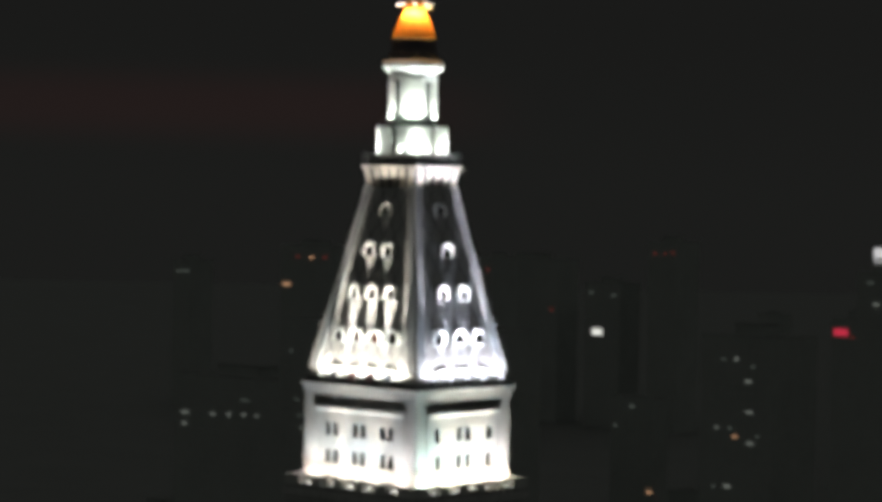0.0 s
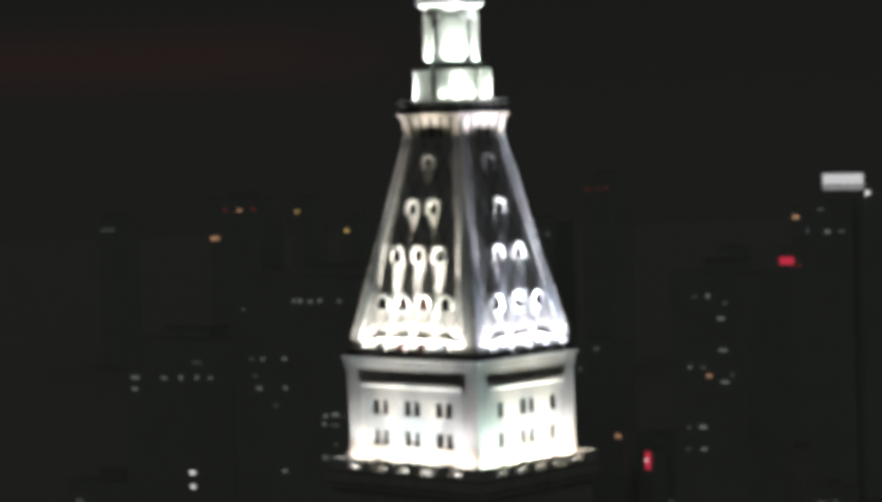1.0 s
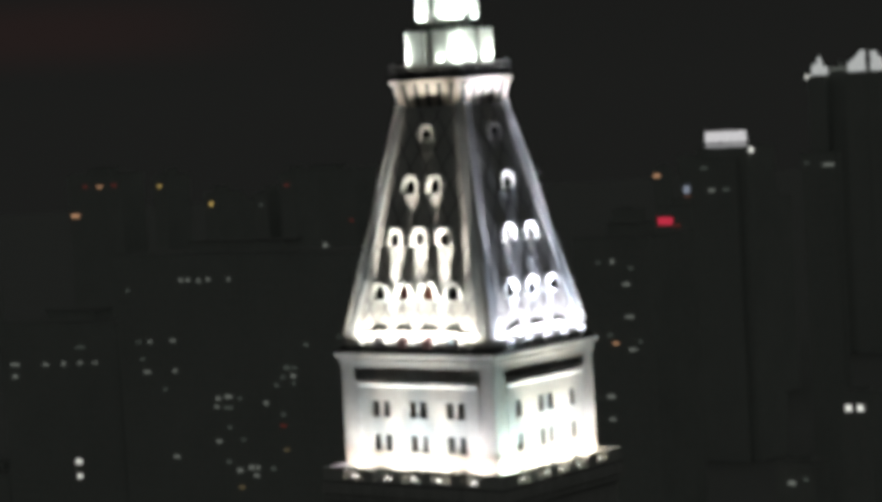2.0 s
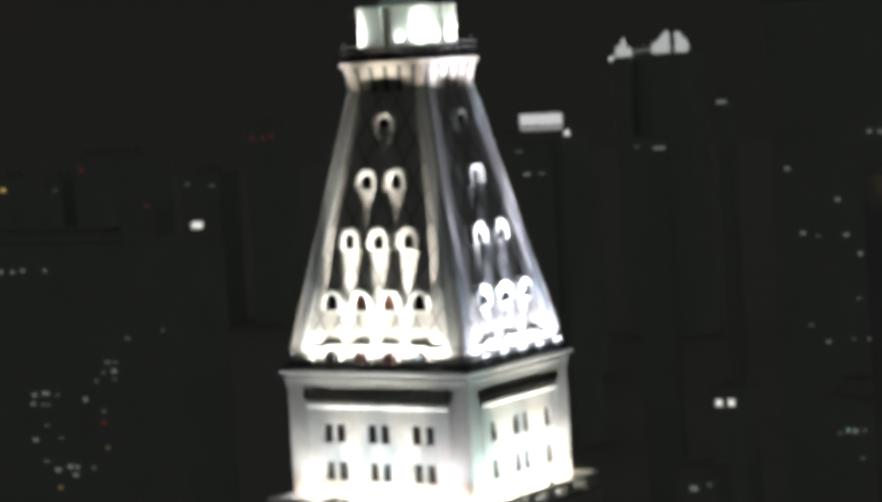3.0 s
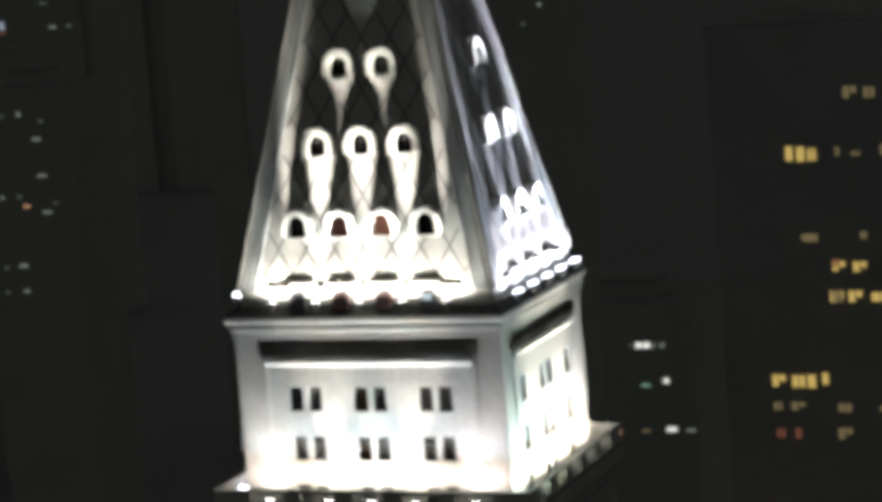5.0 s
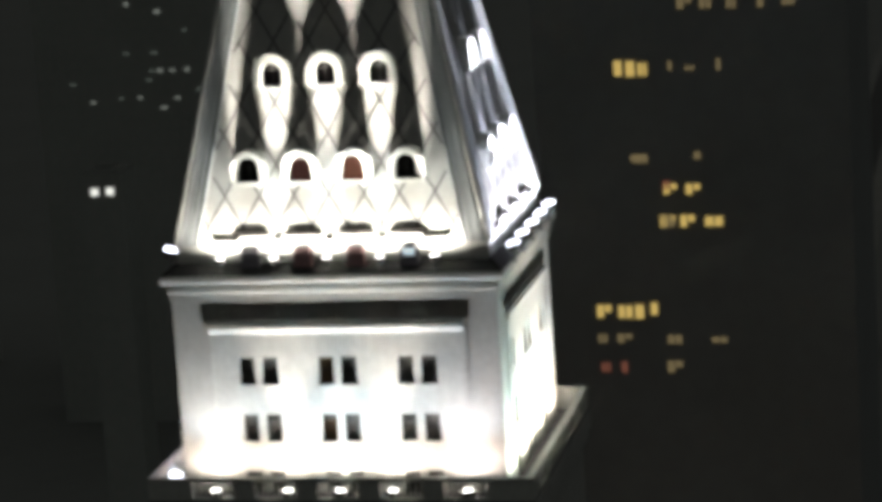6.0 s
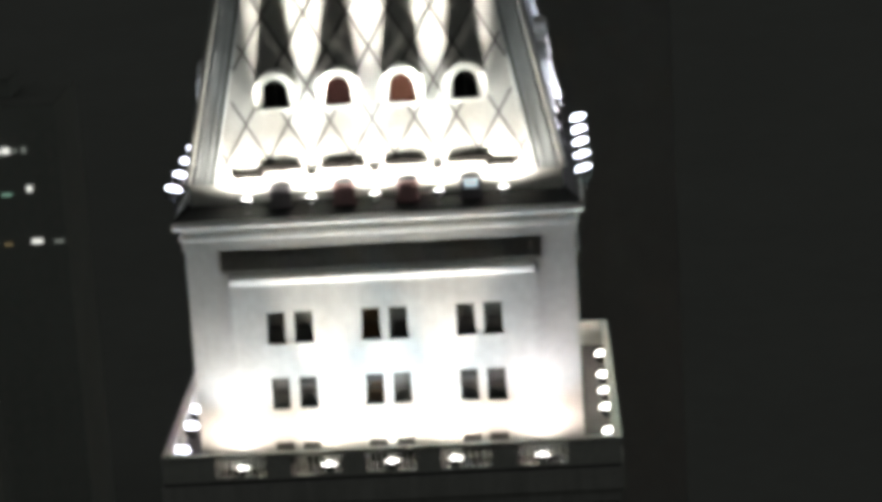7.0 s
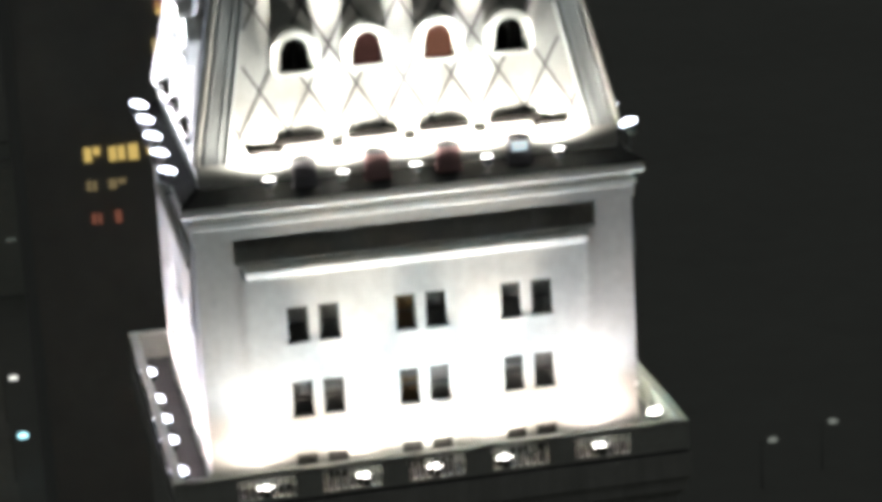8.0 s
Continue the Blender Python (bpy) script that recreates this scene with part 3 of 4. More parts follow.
# ---- floodlights ----
def floodlight(m, aim, power, tint, lens, cone=85, spill=0.0, size=1.0, leg=0.62, wash=None, flood=0.0, wide=40, low=None, stretch=1.0, beam_stretch=None, spread=160, cool=(0.90, 0.965, 1.0), warm=(1.0, 0.945, 0.885), label="round floodlight shining up the white tower wall", group="ledge floodlights"):
    """A lamp housing on a short bracket, aimed at the point aim; both in the side's own frame m."""
    root = thing("floodlight", m, label, "floodlight", group)
    eye = m.translation
    turn = (Vector(aim) - eye).to_track_quat("Z", "Y").to_matrix().to_4x4()
    local = m.inverted() @ Matrix.Translation(eye) @ turn
    bm = bmesh.new()
    loft(bm, [ring(r * size, z * size, 14) for r, z in ((0.1, -0.34), (0.2, -0.3), (0.27, -0.12), (0.29, 0.0), (0.30, 0.02), (0.27, 0.021))])
    part("housing", bm, IRON if size < 0.5 else HOUSING, root, m=local)
    bm = bmesh.new()
    loft(bm, [ring(r * size, z * size, 14) for r, z in ((0.265, 0.022), (0.25, 0.06), (0.15, 0.10), (0.05, 0.115))])
    part("lens", bm, lens, root, "glowing lens", m=local)
    bm = bmesh.new()
    box(bm, -0.04, 0.04, -0.04, 0.04, -leg * size, -0.2 * size)
    box(bm, -0.16, 0.16, -0.12, 0.12, -(leg + 0.04) * size, -leg * size)
    part("bracket", bm, HOUSING, root)
    for watts, angle, name in ((power, cone, "beam"), (flood, wide, "flood"), (spill, spread, "spill")):
        if watts:
            data = bpy.data.lights.new(name, "SPOT")
            hue = {"beam": warm, "flood": cool, "spill": warm}[name]
            data.energy, data.color, data.spot_size, data.spot_blend, data.shadow_soft_size = watts, [a * b for a, b in zip(tint, hue)], radians(angle), 1.0, 0.2 * min(1.0, size)
            lamp = new(name, data)
            lamp.parent = root
            lamp.matrix_basis = local @ pose(0, 0, 0.3 * size) @ pose(0, 0, 0, 180)
            target = {"flood": low, "spill": wash}.get(name)
            if target is not None:
                at = m.inverted() @ (Matrix.Translation(eye) @ turn @ Vector((0, 0, 0.3 * size)))
                lamp.matrix_basis = look(at, m.inverted() @ Vector(target))
            lamp.scale = (beam_stretch if beam_stretch and name == "beam" else stretch, 1, 1)
    return root


for k in range(4):
    hu, hv = (WX, WY) if k % 2 == 0 else (WY, WX)
    s = hu / WX
    for u in (-7.4, -3.1, 0.0, 3.1, 7.4):
        spot = turned(k) @ pose(u * s, -hv - 1.3, Z0 - 12.4)
        aim = (turned(k) @ Vector((u * s, -hv + 0.2, Z0 - 1.0)))
        floodlight(spot, aim, LEDGE_BEAM * {0.0: 0.4, 7.4: 0.24}.get(abs(u), 1.0) * DIM[k], [a * b for a, b in zip(LEDGE_TINT[k], (0.80, 1.0, 1.0) if k == 1 and u < -7 else LAMP_TINT[u])], LENS_BLUE if k == 3 else LENS, cone=40 if abs(u) > 7 else 24, beam_stretch=2.5 if abs(u) > 7 else 1.8, cool=(0.58, 0.81, 1.0), warm=(1.0, 0.90, 0.79), flood=LEDGE_FLOOD * DIM[k], wide=48, spread=145, spill=LEDGE_SPILL * 1.1 * DIM[k], stretch=3.5, size=1.6 if k == 3 else 1.25, leg=0.35, wash=turned(k) @ Vector((u * s, -hv - 0.2, Z0 - (8.6 if k % 2 == 0 else 10.2))))
    us = (-6.2, -3.08, 0.0, 3.08, 6.2) if k % 2 == 0 else (-6.0, -3.0, 0.0, 3.0, 6.0)
    hu, hv = (HX, HY) if k % 2 == 0 else (HY, HX)
    for u in us:
        spot = turned(k) @ pose(u, -hv - 0.12, Z0 + 1.0)
        aim = turned(k) @ Vector((u * (0.71 if abs(u) > 5 else 0.66), -hv + 5.55, Z0 + 23.0))
        edge = 0.3 if abs(u) > 5 else 1.0
        floodlight(spot, aim, ROOF_BEAM * (0.65 if abs(u) > 5 else 1.0) * (1.5 if k % 2 else 1.0), ROOF_TINT[k], LENS_BLUE if k % 2 else LENS, cone=9, stretch=1.9, beam_stretch=1.0 if abs(u) > 5 else 2.6, wide=26, low=turned(k) @ Vector((u * (1.03 if abs(u) > 5 else 0.95), -hv + 2.3, Z0 + 9.0)), flood=ROOF_FLOOD * edge * (1.9 if k % 2 else 1.0), size=1.5 if k % 2 else 1.0, spill=ROOF_SPILL, spread=150, wash=turned(k) @ Vector((u, -hv + 1.4, Z0 + 3.6)), label="round floodlight on the lead skirt, shining up the roof", group="roof floodlights")
WHITE_GREEN = (0.86, 1.0, 0.97)
for lx, ly in ((4.3, -1.3), (4.3, 1.3), (-4.3, -1.3), (-4.3, 1.3), (-1.3, 3.6), (1.3, 3.6), (1.5, -3.6)):
    floodlight(pose(lx, ly, Z0 + 28.5), (lx * 0.4, ly * 0.4, Z0 + 30.2), LANTERN_POWER * 0.55, WHITE_GREEN, LENS_DIM, cone=150, size=0.35, leg=3.8, label="small floodlight at the foot of the lantern", group="lantern floodlights")
# unseen lamps added at corners and bastions to brighten drum and lantern
for sx in (-1, 1):
    for sy in (-1, 1):
        floodlight(pose(sx * 4.35, sy * 3.7, Z0 + 28.5), (sx * 3.2, sy * 2.7, Z0 + 30.2), LANTERN_POWER * 5, WHITE_GREEN, LENS_DIM, cone=150, size=0.35, leg=3.8, label="unseen small floodlight added at the corner of the platform", group="lantern floodlights")
        floodlight(pose(sx * 3.05, sy * 2.7, Z0 + 31.79), (sx * 2.0, sy * 1.9, Z0 + 39.0), LANTERN_POWER * 9, WHITE_GREEN, LENS_DIM, cone=130, size=0.35, label="unseen small floodlight added on a drum bastion to brighten the lantern", group="lantern floodlights")
        for px, py in ((1.0, 3.05), (3.4, 1.0)):
            floodlight(pose(sx * px, sy * py, Z0 + 31.79), (sx * px * 0.75, sy * py * 0.75, Z0 + 38.0), LANTERN_POWER * 5, WHITE_GREEN, LENS_DIM, cone=120, size=0.35, label="unseen small floodlight added on a drum bastion to brighten the lantern", group="lantern floodlights")
for i in range(8):
    a = radians(45 * i)
    spot = pose(1.95 * math.cos(a), 1.95 * math.sin(a), Z0 + 46.7)
    floodlight(spot, (2.1 * math.cos(a), 2.1 * math.sin(a), Z0 + 43.0), 4000, (1.0, 0.52, 0.16), LENS, cone=140, size=0.8, label="small floodlight at the gilded gallery", group="dome floodlights")

# small boxes on the skirt between the roof floodlights
for u, mat, label in ((-4.62, GREY_BOX, "grey metal vent box on the lead skirt"), (-1.54, BRICK_BOX, "red-brown vent box on the lead skirt"), (1.54, BRICK_BOX, "red-brown vent box on the lead skirt"), (4.62, GREY_BOX, "grey box with a pale lit front on the lead skirt")):
    root = thing("vent_box", pose(u, -HY + 0.62, Z0 + 0.4), label, "vent box", "vent boxes")
    bm = bmesh.new()
    loft(bm, [[(-w, -d, z), (w, -d, z), (w, d, z), (-w, d, z)] for w, d, z in ((0.56, 0.28, 0.0), (0.5, 0.24, 0.4), (0.49, 0.23, 1.1))])
    bmesh.ops.bevel(bm, geom=bm.edges, offset=0.03, segments=1, affect="EDGES")
    part("body", bm, mat, root)
    if u > 4:
        bm = bmesh.new()
        box(bm, -0.34, 0.34, -0.26, -0.235, 0.6, 1.0)
        part("lit_front", bm, PALE_BOX, root, "pale blue lit pane")
    bm = bmesh.new()
    box(bm, -0.5, 0.5, -0.24, 0.24, 1.101, 1.15)
    part("lid", bm, GREY_BOX, root)

# ---- ground ----
bm = bmesh.new()
s = 9000
bm.faces.new([bm.verts.new(p) for p in ((-s, -s, 0), (s, -s, 0), (s, s, 0), (-s, s, 0))])
gr = part("ground", bm, GROUND, None)
tagged(gr, "dark city ground at night", "ground", kind="structure")

# ---- the city around: dark blocks with a few lit windows ----
FACADE = material("city_masonry", (0.41, 0.435, 0.415), 0.9, vary=0.15, scale=0.15, bump=0.0)
UNLIT = material("unlit_city_glass", (0.405, 0.415, 0.395), 0.5, vary=0)
DARK_CLADDING = material("dark_bronze_cladding", (0.275, 0.29, 0.295), 0.7, vary=0.15, scale=0.15, bump=0.0)
ASPHALT = material("avenue_asphalt", (0.05, 0.05, 0.05), 0.8, vary=0.25, scale=0.3, bump=0)
PAVING = material("pavement_concrete", (0.18, 0.18, 0.17), 0.9, vary=0.25, scale=0.3, bump=0)
CAR_PAINT = material("dark_car_paint", (0.03, 0.03, 0.035), 0.3, metal=0.4, vary=0)
ROOF_TAR = material("grey_roof_felt", (0.13, 0.135, 0.128), 0.9, vary=0.3, scale=0.2, bump=0)
TYRE = material("tyre_rubber", (0.02, 0.02, 0.02), 0.8, vary=0)


def glow(name, colour, strength):
    return material(name, (0.1, 0.1, 0.1), 0.4, vary=0, emit=colour, strength=strength)


W = glow("white_lit_window", (0.92, 1.0, 0.88), 0.145)
D = glow("dim_lit_window", (0.85, 1.0, 0.86), 0.065)
B = glow("bright_white_lamp", (1.0, 1.0, 0.93), 0.9)
Y = glow("yellow_lit_window", (1.0, 0.71, 0.21), 0.50)
YD = glow("dim_yellow_lit_window", (1.0, 0.77, 0.38), 0.13)
O = glow("orange_lit_window", (1.0, 0.55, 0.30), 0.42)
R = glow("dim_red_light", (1.0, 0.16, 0.12), 0.09)
RD = glow("dim_red_lit_window", (1.0, 0.35, 0.22), 0.13)
S = glow("red_neon_sign", (1.0, 0.05, 0.11), 0.5)
G = glow("green_white_window", (0.55, 1.0, 0.75), 0.3)
CROWN = glow("crown_floodlight_glow", (0.97, 1.0, 0.98), 0.42)
SIGN = glow("bright_white_crown_band", (1.0, 0.98, 1.0), 0.58)
SIGN_DIM = glow("dim_white_crown_strip", (1.0, 0.98, 1.0), 0.3)
SODIUM = glow("street_lamp_glow", (1.0, 0.78, 0.35), 3.2)
TAIL = glow("red_tail_light", (1.0, 0.07, 0.025), 12.0)
BW = glow("blue_white_lit_panel", (0.70, 0.80, 1.0), 0.30)
CYAN = glow("cyan_white_lamp", (0.45, 0.9, 1.0), 2.2)


def city_building(x0, x1, y, depth, height, label, skin=None):
    root = thing("city_building", pose((x0 + x1) / 2, y, 0), label + ", dark at night", "building", "city buildings")
    hx = (x1 - x0) / 2
    house = 5.0 if depth > 10 else 1.8
    bm = bmesh.new()
    box(bm, -hx, hx, 0, depth, 0, height)
    box(bm, -hx - 0.03, hx + 0.03, -0.03, depth + 0.03, height + 0.002, height + 1.1)
    part("wall", bm, skin or FACADE, root)
    bm = bmesh.new()
    box(bm, -hx * 0.45, hx * 0.35, depth * 0.3, depth * 0.7, height + 1.202, height + house)
    part("roof_house", bm, FACADE, root)
    bm = bmesh.new()
    box(bm, -hx - 0.05, hx + 0.05, -0.05, depth + 0.05, height + 1.104, height + 1.2)
    box(bm, -hx * 0.46, hx * 0.36, depth * 0.29, depth * 0.71, height + house + 0.002, height + house + 0.12)
    part("roof", bm, ROOF_TAR, root, "grey felt roof")
    bm = bmesh.new()
    for i in range(int((height - 5) / 3.6)):
        z = 4.5 + 3.6 * i
        n = max(2, int(2 * hx / 3.2))
        for j in range(n):
            u = -hx + 2 * hx * (j + 0.5) / n
            box(bm, u - 0.7, u + 0.7, -0.04, 0.02, z, z + 1.7)
    tagged(part("unlit_glazing", bm, skin or UNLIT, root, "rows of unlit windows"), kind="stuff")
    return root


rng_w = random.Random(11)


def lit(root, y, *rows):
    """Lit windows on the south front: (x, z, width, height, glow)."""
    cx = root.matrix_basis.translation.x
    for x, z, w, h, mat in rows:
        bm = bmesh.new()
        if mat in (Y, YD, RD) and w > 0.9:
            box(bm, x - cx - w * 0.48, x - cx - 0.08, -0.14, -0.06, z - h * 0.42, z + h * 0.42)
            box(bm, x - cx + 0.08, x - cx + w * 0.45, -0.14, -0.06, z - h * (0.42 if rng_w.random() < 0.6 else 0.05), z + h * 0.42)
        else:
            box(bm, x - cx - w / 2, x - cx + w / 2, -0.14, -0.06, z - h / 2, z + h / 2)
        part("lit_window", bm, mat, root)


b = city_building(-615.3, -580.6, 470.2, 26, 53.2, "distant apartment block")
lit(b, 470.2, (-608.8, 45.6, 4.4, 1.1, D))
b = city_building(-571.1, -510.3, 461.9, 26, 112.2, "distant apartment block")
lit(b, 461.9, (-564.7, 93.2, 2.5, 1.1, W), (-564.4, 97.7, 4.3, 0.9, W), (-548.0, 98.1, 2.5, 0.9, W), (-538.6, 98.6, 1.6, 1.4, W), (-534.0, 62.7, 2.9, 1.4, B), (-533.8, 57.3, 2.2, 1.4, B))
lit(b, 461.9, (-529.9, 99.0, 2.0, 0.9, W), (-529.5, 104.7, 4.8, 0.6, D), (-522.4, 99.2, 2.4, 0.6, W))
b = city_building(-501.5, -392.8, 453.5, 26, 137.6, "distant apartment block")
lit(b, 453.5, (-495.2, 126.2, 1.7, 0.8, D), (-491.7, 108.0, 2.6, 0.6, D), (-490.1, 102.0, 1.7, 0.8, D), (-488.2, 97.5, 3.0, 0.8, W), (-486.0, 108.3, 1.5, 1.0, W), (-480.0, 91.6, 1.3, 1.0, D))
lit(b, 453.5, (-476.4, 68.0, 2.3, 1.0, W), (-474.9, 108.8, 2.3, 0.8, W), (-474.8, 98.2, 1.7, 1.0, W), (-469.3, 129.9, 1.5, 1.0, W), (-466.0, 129.9, 1.3, 1.3, W), (-461.0, 129.7, 1.5, 1.0, W))
lit(b, 453.5, (-456.5, 130.2, 1.5, 1.0, W), (-455.9, 74.1, 2.2, 1.0, W), (-456.0, 86.1, 1.6, 1.0, W), (-455.2, 89.0, 1.6, 1.3, W), (-450.7, 85.9, 3.9, 0.8, D), (-450.3, 89.7, 3.3, 1.0, W))
lit(b, 453.5, (-446.9, 130.2, 1.3, 0.8, W), (-445.1, 89.2, 1.6, 0.8, D), (-444.7, 75.1, 1.6, 0.8, D), (-433.3, 88.0, 1.5, 1.3, W), (-425.8, 84.3, 1.6, 1.0, D), (-425.0, 96.9, 1.3, 1.0, D))
lit(b, 453.5, (-451.9, 67.1, 2.0, 1.0, D), (-450.6, 79.0, 1.4, 1.0, D), (-447.1, 64.4, 2.1, 1.3, W), (-446.6, 58.6, 1.9, 1.2, YD), (-441.7, 65.6, 2.1, 1.3, W), (-439.6, 63.0, 2.1, 1.0, W))
lit(b, 453.5, (-438.8, 65.7, 1.5, 1.1, W), (-431.7, 65.6, 1.8, 1.1, D), (-428.1, 94.2, 1.4, 1.1, D), (-426.1, 80.5, 2.4, 0.7, R), (-425.2, 72.3, 1.5, 1.0, YD), (-423.0, 100.3, 2.6, 1.1, D))
lit(b, 453.5, (-420.4, 97.5, 1.8, 1.2, W), (-420.3, 95.0, 1.5, 0.8, D), (-419.7, 100.3, 1.8, 0.8, D), (-413.9, 108.2, 1.8, 1.1, D), (-399.2, 111.0, 1.3, 0.8, D))
b = city_building(-1462.9, -1440.5, 1239.0, 26, 122.5, "far office building")
lit(b, 1239.0, (-1456.2, 113.9, 3.8, 1.9, D), (-1447.2, 114.6, 11.4, 1.6, D))
b = city_building(-1318.5, -1261.4, 1228.2, 26, 139.4, "far office building")
lit(b, 1228.2, (-1311.9, 108.8, 8.7, 2.9, O), (-1299.5, 131.2, 4.3, 1.8, R), (-1283.5, 130.9, 5.0, 1.8, O), (-1268.1, 131.6, 5.0, 1.8, R))
b = city_building(-1221.6, -1208.3, 1222.8, 26, 137.5, "far office building")
lit(b, 1222.8, (-1214.9, 129.7, 3.9, 2.5, Y))
b = city_building(-1170.3, -1157.0, 1222.8, 26, 123.4, "far office building")
lit(b, 1222.8, (-1163.7, 115.6, 3.8, 3.3, Y))
b = city_building(-1116.6, -1103.4, 1217.4, 26, 122.2, "far office building")
lit(b, 1217.4, (-1110.0, 114.5, 2.6, 1.7, D))
b = city_building(-1086.3, -1073.1, 1212.0, 26, 136.1, "far office building")
lit(b, 1212.0, (-1079.7, 128.4, 3.3, 2.0, R))
b = city_building(-329.8, -299.6, 491.4, 26, 138.8, "narrow office building")
lit(b, 491.4, (-324.0, 80.6, 1.3, 0.8, D), (-323.6, 87.8, 1.3, 0.9, D), (-322.6, 108.2, 1.3, 0.9, W), (-320.2, 131.7, 1.3, 0.8, D), (-317.8, 88.3, 2.7, 1.1, W), (-317.7, 80.9, 2.0, 0.9, W))
lit(b, 491.4, (-317.0, 108.3, 1.8, 0.8, D), (-314.9, 105.6, 2.1, 0.8, O), (-314.7, 132.1, 1.3, 1.3, W), (-309.6, 124.8, 2.7, 0.9, W), (-309.0, 114.3, 3.0, 0.8, W), (-308.4, 103.7, 3.0, 0.8, W))
lit(b, 491.4, (-307.7, 129.9, 1.5, 0.8, D), (-305.4, 106.3, 1.2, 0.8, D))
b = city_building(-673.7, -652.4, 1068.3, 26, 114.6, "far building with a red sign")
lit(b, 1068.3, (-667.2, 107.1, 9.9, 4.3, S), (-658.9, 104.4, 2.7, 1.6, R))
b = city_building(-694.9, -660.4, 1128.0, 26, 140.9, "far office building")
lit(b, 1128.0, (-689.5, 121.9, 3.9, 4.5, BW), (-688.9, 117.5, 5.4, 1.4, RD))
b = city_building(-644.0, -633.1, 1128.0, 26, 115.0, "far office building")
lit(b, 1128.0, (-638.5, 108.6, 2.2, 1.6, D))
b = city_building(-1297.0, -1285.0, 1383.1, 26, 108.6, "dark office building")
lit(b, 1383.1, (-1291.0, 101.6, 3.7, 3.0, W))
b = city_building(-1231.1, -1157.6, 1383.1, 26, 131.0, "dark office building")
lit(b, 1383.1, (-1225.1, 124.0, 3.3, 2.5, W), (-1192.1, 72.3, 4.3, 2.9, W), (-1163.6, 91.5, 3.2, 1.8, R))
b = city_building(-1128.1, -1092.9, 1383.1, 26, 114.0, "dark office building")
lit(b, 1383.1, (-1122.1, 107.0, 4.2, 2.1, D), (-1115.5, 75.9, 9.9, 4.9, B), (-1098.9, 105.6, 4.2, 2.1, D))
b = city_building(-1064.4, -1034.5, 1383.1, 26, 148.2, "dark office building")
lit(b, 1383.1, (-1058.4, 140.1, 3.5, 1.7, R), (-1047.8, 140.1, 2.8, 1.7, R), (-1040.5, 141.1, 3.1, 1.7, R))
b = city_building(-325.4, -311.6, 633.4, 5, 158.3, "far office building")
lit(b, 633.4, (-323.0, 155.9, 1.3, 0.9, D), (-314.0, 155.1, 4.6, 0.9, W))
b = city_building(-292.6, -287.9, 636.8, 5, 172.7, "far office building")
lit(b, 636.8, (-290.2, 170.4, 3.9, 1.1, W))
b = city_building(-262.4, -244.5, 636.8, 5, 180.6, "far office building")
lit(b, 636.8, (-260.1, 145.7, 1.4, 1.3, W), (-247.3, 135.0, 1.6, 1.3, W), (-246.9, 178.2, 1.4, 1.4, O))
b = city_building(-237.4, -175.2, 564.7, 26, 201.8, "dark slab with scattered lit windows")
lit(b, 564.7, (-231.9, 150.2, 1.6, 1.0, W), (-227.5, 129.6, 1.7, 0.9, W), (-226.1, 100.3, 1.7, 0.7, D), (-222.3, 128.6, 1.3, 0.7, D), (-220.5, 95.0, 1.6, 0.7, W), (-215.0, 140.0, 1.6, 1.0, W))
lit(b, 564.7, (-212.6, 128.8, 1.6, 1.0, W), (-211.9, 95.9, 1.3, 0.7, D), (-209.4, 108.8, 1.7, 0.7, D), (-208.2, 122.9, 1.3, 1.2, W), (-206.2, 96.0, 1.3, 0.8, W), (-203.3, 161.1, 1.3, 1.0, W))
lit(b, 564.7, (-203.2, 101.0, 1.7, 0.7, D), (-202.1, 103.6, 1.7, 0.7, D), (-201.0, 108.8, 2.3, 0.7, D), (-199.7, 160.8, 1.3, 1.0, W), (-199.7, 103.6, 1.7, 1.0, W), (-199.3, 92.9, 2.0, 0.8, W))
lit(b, 564.7, (-199.2, 120.5, 1.7, 1.2, W), (-197.2, 128.7, 1.3, 1.0, D), (-196.0, 103.6, 1.5, 0.8, W), (-195.1, 95.6, 1.6, 0.8, W), (-194.8, 161.1, 1.1, 1.1, W), (-192.3, 195.4, 1.1, 0.8, D))
lit(b, 564.7, (-191.6, 103.7, 1.3, 1.2, W), (-191.4, 114.9, 1.3, 0.8, D), (-191.2, 128.3, 2.1, 1.2, W), (-190.9, 166.6, 1.6, 0.8, W), (-188.5, 97.9, 1.3, 1.0, D), (-188.1, 190.5, 2.6, 0.5, D))
lit(b, 564.7, (-186.1, 145.0, 1.3, 0.8, D), (-181.8, 165.1, 1.1, 0.7, D), (-181.5, 195.2, 1.3, 1.0, D), (-181.4, 154.8, 1.3, 1.0, W), (-180.7, 150.5, 1.3, 1.1, W))
b = city_building(-131.6, -123.8, 308.8, 8, 116.5, "slim roof with two bright lamps")
lit(b, 308.8, (-129.2, 114.0, 1.4, 1.3, B), (-126.2, 114.1, 1.4, 1.3, B))
b = city_building(-490.9, -479.8, 543.8, 8, 98.7, "far low building")
lit(b, 543.8, (-488.6, 86.2, 1.7, 2.3, D), (-482.1, 96.3, 1.7, 1.0, D))
b = city_building(-419.9, -398.0, 552.7, 8, 108.7, "far low building")
lit(b, 552.7, (-417.5, 98.5, 1.6, 1.1, D), (-409.4, 106.4, 2.1, 1.2, D), (-400.3, 74.2, 2.4, 1.2, O))
b = city_building(-424.5, -391.5, 590.1, 8, 69.5, "far low building")
